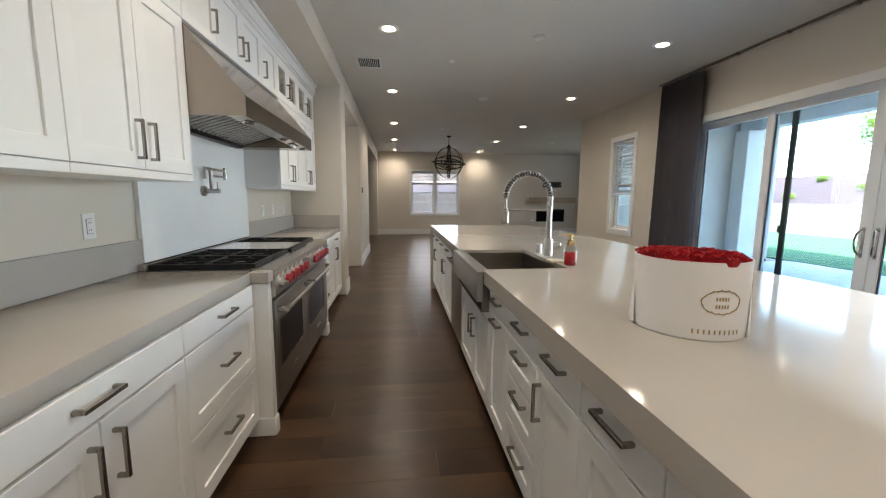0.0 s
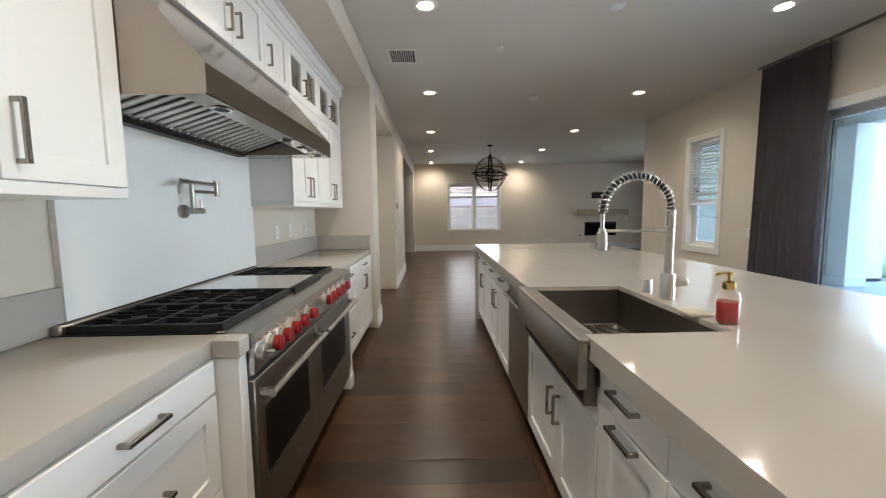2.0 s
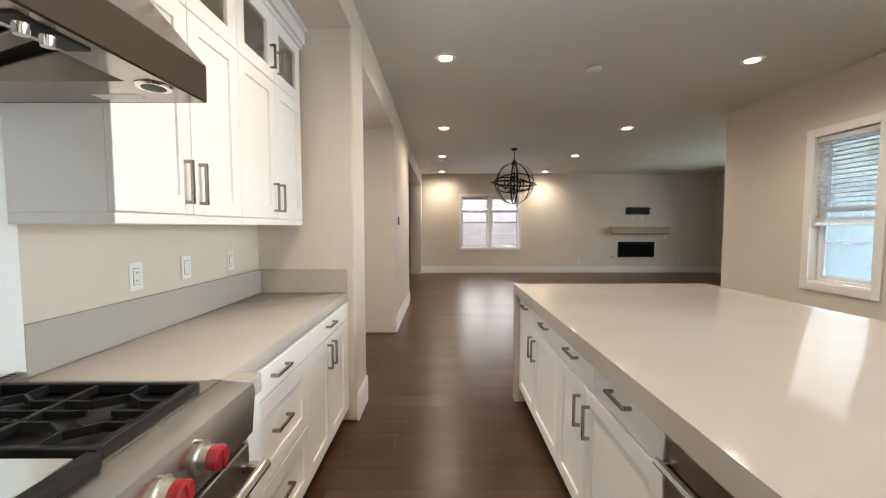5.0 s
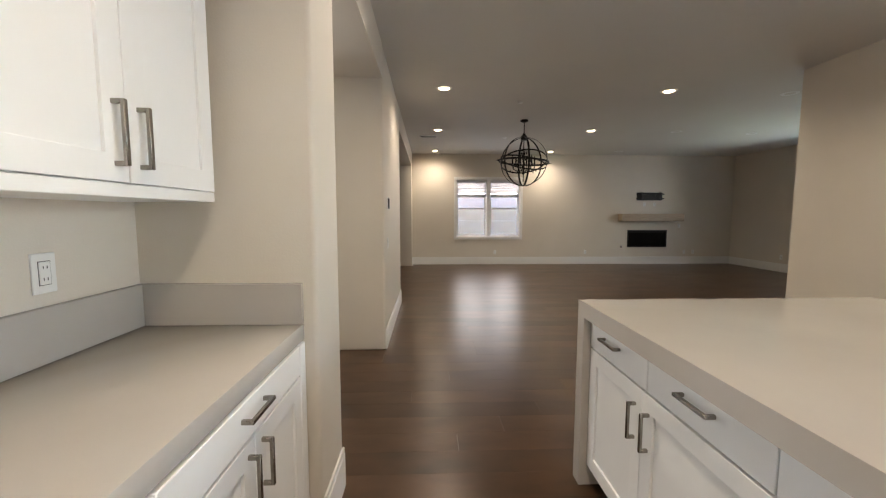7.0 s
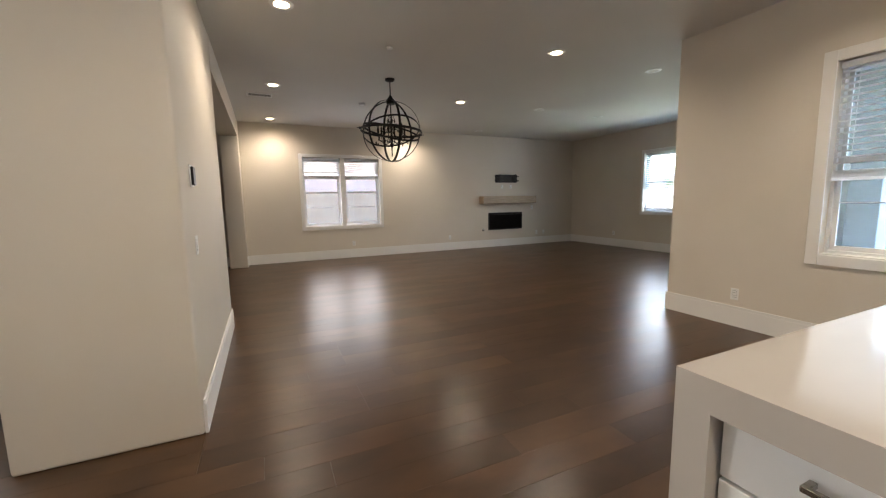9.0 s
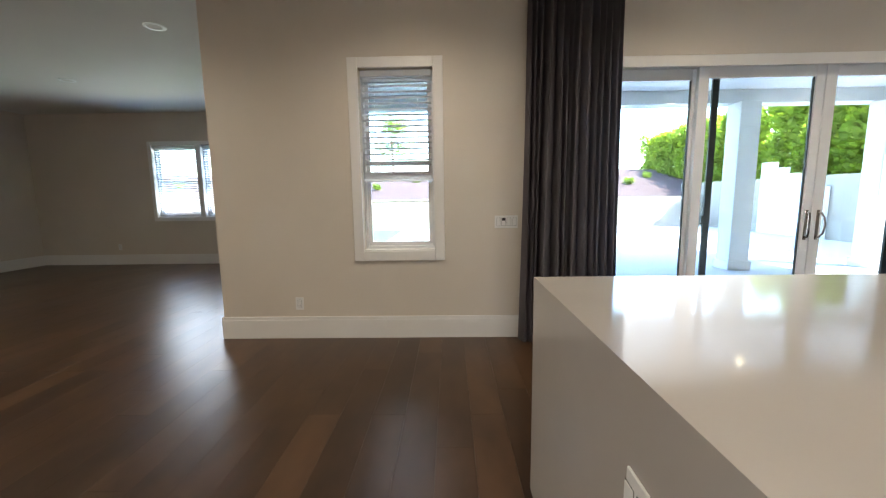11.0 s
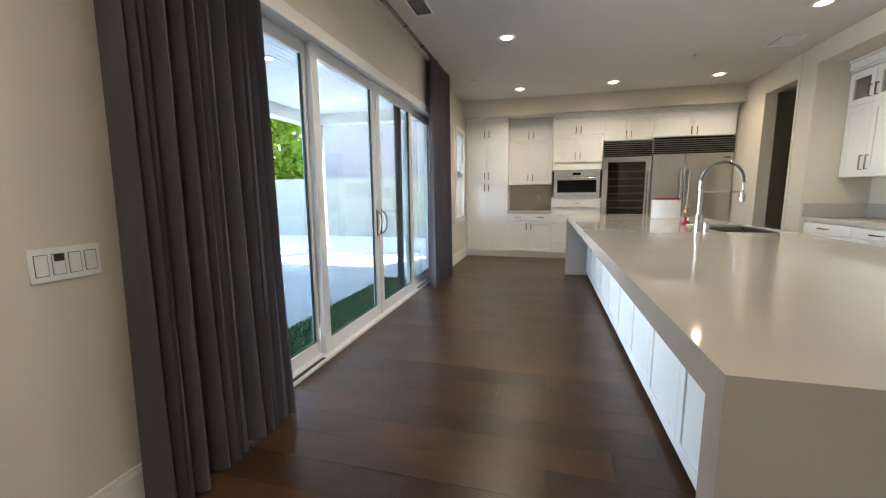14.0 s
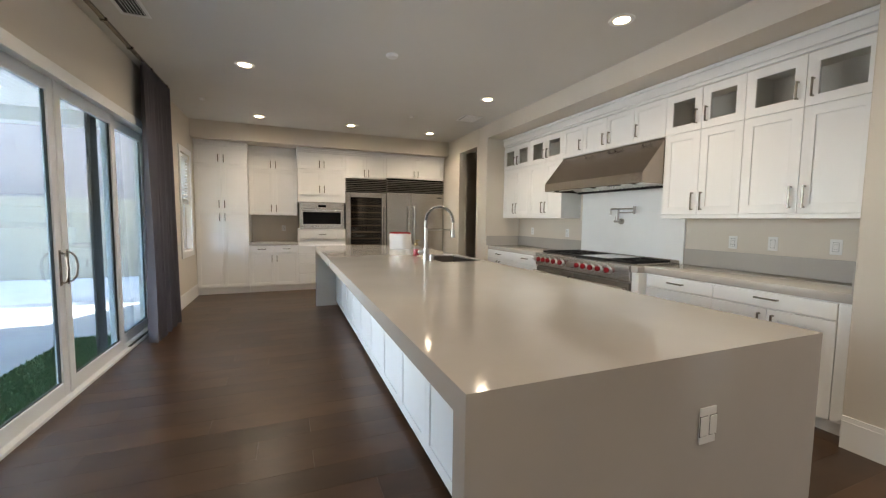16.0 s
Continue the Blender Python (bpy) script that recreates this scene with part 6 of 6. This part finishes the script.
def turf_patch(name, x0, x1, y0, y1, z, n, label):
    """A sheet of turf with many short blades."""
    bm = boxes((x0, x1, y0, y1, z - 0.03, z))
    for _ in range(n):
        x, y = rt.uniform(x0, x1), rt.uniform(y0, y1)
        a, h = rt.uniform(0, 6.28), rt.uniform(0.015, 0.035)
        dx, dy = 0.006 * math.cos(a), 0.006 * math.sin(a)
        q = [bm.verts.new((x - dx, y - dy, z)), bm.verts.new((x + dx, y + dy, z)), bm.verts.new((x + dy, y - dx, z + h))]
        bm.faces.new(q)
    ob = part(name, bm, M_TURF)
    return tagged(ob, label, "turf", "", "stuff")


turf_patch("turf_strip", EX + 0.26, 5.12, 2.2, 9.1, GZ + 0.02, 16000, "green artificial turf strip along the patio door")
turf_patch("lawn", 9.4, 16.9, 9.2, 18.0, GZ + 0.012, 9000, "bright green lawn beyond the patio")
turf_patch("lawn", 9.4, 11.7, 5.0, 9.2, GZ + 0.012, 3000, "shaded green lawn beside the patio")
# patio roof
PRZ, PX1, PYS = 2.98, 8.05, -0.25
struct("patio_roof", boxes((EX + 0.24, PX1 + 0.3, PYS - 0.3, 9.14, PRZ + 0.16, PRZ + 0.5)), M_STUCCO, "patio roof slab", "roof")
struct("patio_beam_south", boxes((EX + 0.24, PX1, PYS - 0.15, PYS + 0.15, PRZ - 0.22, PRZ + 0.16), bevel=0.01), M_STUCCO, "white stucco patio beam", "beam")
struct("patio_beam_east", boxes((PX1 - 0.3, PX1, PYS + 0.15, 9.14, PRZ - 0.22, PRZ + 0.16), bevel=0.01), M_STUCCO, "white stucco patio beam along the garden", "beam")
sof = struct("patio_ceiling", boxes((EX + 0.24, PX1 - 0.3, PYS + 0.15, 9.14, PRZ + 0.02, PRZ + 0.15)), M_SOFFIT, "pale boarded patio ceiling", "ceiling")
bm = bmesh.new()
nbd = int((PX1 - 0.3 - EX - 0.24) / 0.095)
for i in range(nbd):
    x = EX + 0.24 + i * 0.095
    add_box(bm, (x + 0.002, x + 0.09, PYS + 0.15, 9.14, PRZ, PRZ + 0.02))
tagged(part("patio_boards", bm, M_SOFFIT), "pale tongue and groove boards under the patio roof", "ceiling", "", "structure")
for x, y in ((7.75, -0.1), (7.75, 2.3), (7.75, 8.9)):
    c = thing("patio_column", (x, y, GZ), "square white stucco patio column", "column", "patio columns")
    part("shaft", boxes((x - 0.17, x + 0.17, y - 0.17, y + 0.17, GZ, PRZ - 0.22), bevel=0.012), M_STUCCO, c)
    part("plinth", boxes((x - 0.20, x + 0.20, y - 0.20, y + 0.20, GZ, GZ + 0.16), bevel=0.01), M_STUCCO, c)
for x, y in ((6.2, 3.2), (6.2, 6.3), (6.2, 1.0)):
    o = thing("patio_downlight", (x, y, PRZ), "round white patio downlight", "ceiling light", "patio lights")
    part("lens", lathe((x, y, PRZ), [(0.09, 0), (0.088, -0.01), (0.06, -0.012)], 20), M_WHITEPL, o)
    part("bulb_disc", lathe((x, y, PRZ - 0.011), [(0.055, 0), (0.05, -0.004), (0.02, -0.005)], 18), M_CANDISC, o, "glowing lens")
# house walls above the windows
struct("house_upper_wall", boxes((-3.8, LX + 0.24, -0.82, NY + 0.2, CEIL_Z + 0.17, 6.9)), M_STUCCO, "white stucco upper storey of the house", "wall")


def block_wall(name, axis, p0, a0, a1, h, label, parts_n=0, t=0.18):
    """Courses of blocks with recessed joints."""
    bw, bh = 0.40, 0.20
    bm = bmesh.new()
    add_box(bm, (a0, a1, p0 + 0.004, p0 + t - 0.004, GZ - 0.05, GZ + h - 0.004) if axis == 'y' else (p0 + 0.004, p0 + t - 0.004, a0, a1, GZ - 0.05, GZ + h - 0.004))
    for r in range(int(h / bh)):
        q = a0 - (bw / 2 if r % 2 else 0)
        while q < a1:
            s0, s1 = max(q, a0) + 0.002, min(q + bw, a1) - 0.002
            if s1 - s0 > 0.03:
                z0, z1 = GZ + r * bh + 0.002, GZ + (r + 1) * bh - 0.002
                add_box(bm, (s0, s1, p0, p0 + t, z0, z1) if axis == 'y' else (p0, p0 + t, s0, s1, z0, z1))
            q += bw
    return struct(name, bm, M_BLOCK, label, "garden wall")


block_wall("garden_wall_south", 'y', -3.5, 4.4, 19.0, 1.8, "cream concrete block garden wall")
block_wall("garden_wall_east", 'x', 17.4, -3.3, 20.0, 1.25, "low cream block retaining wall")
block_wall("garden_wall_north", 'y', NY + 1.9, -6.0, 9.0, 1.6, "cream block wall beyond the side yard")
for i in range(5):
    struct("stepped_wall", boxes((14.2 - 0.45 * (i + 1), 14.2 - 0.45 * i, -3.3, -3.12, GZ, GZ + 2.3 - 0.2 * i)), M_STUCCO, "white stepped garden wall", "garden wall")
# planted bank
bm = bmesh.new()
nx, ny = 14, 46
grid = [[bm.verts.new((17.58 + 7.0 * i / nx, -8 + 36.0 * j / ny, GZ + 1.15 + 1.7 * i / nx + 0.10 * noise.noise((i * 0.6, j * 0.5, 0)))) for j in range(ny + 1)] for i in range(nx + 1)]
for i in range(nx):
    for j in range(ny):
        bm.faces.new((grid[i][j], grid[i + 1][j], grid[i + 1][j + 1], grid[i][j + 1]))
tagged(part("mulch_bank", bm, M_MULCH), "sloping bank of reddish bark mulch", "ground", "", "structure")
struct("bank_fill", boxes((24.5, 60, -30, 60, GZ, GZ + 2.8)), M_EARTH, "high ground behind the bank", "ground")


def leaf_mass(bm, c, rad, n, size, rnd, squash=1.0):
    for _ in range(n):
        v = Vector((rnd.gauss(0, 1), rnd.gauss(0, 1), rnd.gauss(0, 1))).normalized() * rad * (0.45 + 0.6 * rnd.random())
        p = Vector(c) + Vector((v.x, v.y, v.z * squash))
        a = Vector((rnd.gauss(0, 1), rnd.gauss(0, 1), rnd.gauss(0, 1))).normalized()
        b = a.orthogonal().normalized() * size * rnd.uniform(0.6, 1.2)
        a = a * size * rnd.uniform(0.5, 0.9)
        bm.faces.new([bm.verts.new(p - a), bm.verts.new(p + b * 0.6), bm.verts.new(p + a), bm.verts.new(p - b * 0.6)])


def tree(x, y, z, h, crown_r, seed, label, mat=None):
    rnd = random.Random(seed)
    o = thing("tree", (x, y, z), label, "tree")
    part("trunk", tube([(x, y, z - 0.2), (x + 0.05, y, z + h * 0.3), (x, y + 0.05, z + h * 0.7)], [0.09, 0.07, 0.03], 8), M_BARK, o)
    bm = bmesh.new()
    for k in range(5):
        a = k * 1.26 + rnd.random()
        p0 = Vector((x, y, z + h * (0.35 + 0.07 * k)))
        add_tube(bm, [p0, p0 + Vector((math.cos(a) * crown_r * 0.7, math.sin(a) * crown_r * 0.7, crown_r * 0.5))], [0.035, 0.01], 6)
    part("limbs", bm, M_BARK, o)
    bm = bmesh.new()
    for k in range(16):
        a, r = rnd.uniform(0, 6.28), crown_r * math.sqrt(rnd.random()) * 0.8
        leaf_mass(bm, (x + r * math.cos(a), y + r * math.sin(a), z + h * (0.45 + 0.55 * rnd.random())), crown_r * 0.42, 130, 0.10, rnd)
    part("crown", bm, mat or M_LEAF, o)


def shrub(x, y, z, r, seed):
    rnd = random.Random(seed)
    bm = bmesh.new()
    for k in range(6):
        leaf_mass(bm, (x + rnd.uniform(-r, r) * 0.6, y + rnd.uniform(-r, r) * 0.6, z + r * rnd.uniform(0.3, 0.8)), r * 0.6, 60, 0.055, rnd)
    add_tube(bm, [(x, y, z - 0.1), (x, y, z + r * 0.5)], [0.02, 0.01], 5)
    tagged(part("shrub", bm, M_LEAF), "small rounded green garden shrub on mulch", "shrub", "bank shrubs")


def bank_z(x):
    return GZ + 1.15 + 1.7 * (x - 17.58) / 7.0


for k in range(16):
    x, y = 18.2 + (k * 37 % 10) * 0.55, -5 + k * 1.75
    shrub(x, y, bank_z(x), 0.22 + 0.03 * (k % 4), 50 + k)
for k, (x, y, h) in enumerate(((24, 2, 3.6), (25, 6.5, 3.2), (24.5, 11, 3.8), (26, 16, 3.4), (25, 21, 3.8), (26, -2.5, 3.4))):
    tree(x + 2.5, y, GZ + 2.75, h, 1.3, 80 + k, "young garden tree on the high ground")
# tall hedge
rh = random.Random(21)
for k in range(16):
    x = 11.0 + k * 0.95
    o = thing("hedge_tree", (x, -5.0, GZ), "tall dense green cypress hedge tree", "hedge", "cypress hedge")
    part("trunk", tube([(x, -5.0, GZ - 0.1), (x, -5.0, 3.4)], [0.06, 0.02], 6), M_BARK, o)
    bm = bmesh.new()
    for j in range(30):
        z = 0.5 + 4.2 * j / 30
        w = 0.62 * (1.0 - 0.35 * (j / 30))
        leaf_mass(bm, (x + rh.uniform(-0.35, 0.35), -5.0 + rh.uniform(-0.3, 0.3), z), w * 0.8, 90, 0.13, rh)
    part("crown", bm, M_HEDGE, o)
# neighbours
nh = thing("neighbour_house", (3.0, -7.5, GZ), "pinkish stucco neighbouring house behind the wall", "house")
part("wall", boxes((-14, 10.4, -16, -4.6, GZ, 5.0)), M_NEIGH, nh)
part("roof", prism([(-14.6, 5.0), (11.0, 5.0), (4.0, 6.1), (-8.0, 6.1)], -16.5, -4.1), M_ROOF, nh)
nh2 = thing("neighbour_house", (2, NY + 9, GZ), "pink stucco neighbouring house beyond the side yard", "house")
part("wall", boxes((-10, 12, NY + 3.5, NY + 13, GZ, 5.6)), M_NEIGH, nh2)
part("roof", prism([(-10.6, 5.6), (12.6, 5.6), (6, 7.8), (-4, 7.8)], NY + 3.1, NY + 13.4), M_ROOF, nh2)
nh3 = thing("court_wall", (-5, 16, GZ), "pale stucco wall of the court", "wall", kind="structure")
part("wall", boxes((-7.2, -7.0, 9.0, 15.5, GZ, 2.4)), M_STUCCO, nh3)
acu = thing("air_conditioner", (-4.2, 14.4, GZ), "dark grey outdoor air conditioning unit", "air conditioner")
part("case", boxes((-4.6, -3.8, 14.0, 14.8, GZ, GZ + 0.85), bevel=0.03), M_GASKET, acu)
part("fan_grille", lathe((-4.2, 14.4, GZ + 0.85), [(0.34, 0), (0.34, 0.02), (0.06, 0.03)], 24), M_BLACKM, acu)

# ---- floor boards ----
FLX0, FLX1, FLY0, FLY1 = -3.6, LX, -0.62, NY
PW = 0.19
rp = random.Random(5)
plank_meshes = {}


def plank_mesh(length):
    if length not in plank_meshes:
        bm = boxes((0, length - 0.0006, 0, PW - 0.0006, -0.02, 0.0), bevel=0.0004)
        me = bpy.data.meshes.new("plank")
        bm.to_mesh(me)
        bm.free()
        me.materials.append(M_FLOOR)
        plank_meshes[length] = me
    return plank_meshes[length]


fl = tagged(new("floor"), "dark brown satin oak plank floor", "floor", "", "structure")
made = 0
rest_v, rest_f = [], []
y = FLY0
while y < FLY1:
    x = FLX0 - rp.choice((0.0, 0.3, 0.6, 0.9, 1.2, 1.5))
    lim = EX + 0.031 if y < 9.2 else FLX1
    while x < lim:
        ln = rp.choice((0.9, 1.2, 1.5, 1.8, 2.1))
        near = x + ln <= lim and -0.4 < x + ln / 2 < 4.3 and 0.0 < y < 10.6
        if near and made < 300:
            ob = new("plank", plank_mesh(ln))
            ob.location = (x, y, 0)
            ob.parent = fl
            made += 1
        elif x + ln > FLX0 and x < lim:
            a, b = max(x, FLX0), min(x + ln, lim) - 0.0012
            n = len(rest_v)
            rest_v += [(a, y, 0), (b, y, 0), (b, y + PW - 0.0012, 0), (a, y + PW - 0.0012, 0), (a, y, -0.02), (b, y, -0.02), (b, y + PW - 0.0012, -0.02), (a, y + PW - 0.0012, -0.02)]
            rest_f += [(n, n + 1, n + 2, n + 3), (n, n + 4, n + 5, n + 1), (n + 1, n + 5, n + 6, n + 2), (n + 2, n + 6, n + 7, n + 3), (n + 3, n + 7, n + 4, n)]
        x += ln
    y += PW
me = bpy.data.meshes.new("far_planks")
me.from_pydata(rest_v, [], rest_f)
me.materials.append(M_FLOORB)
ob = tagged(new("far_planks", me), kind="stuff")
ob.parent = fl
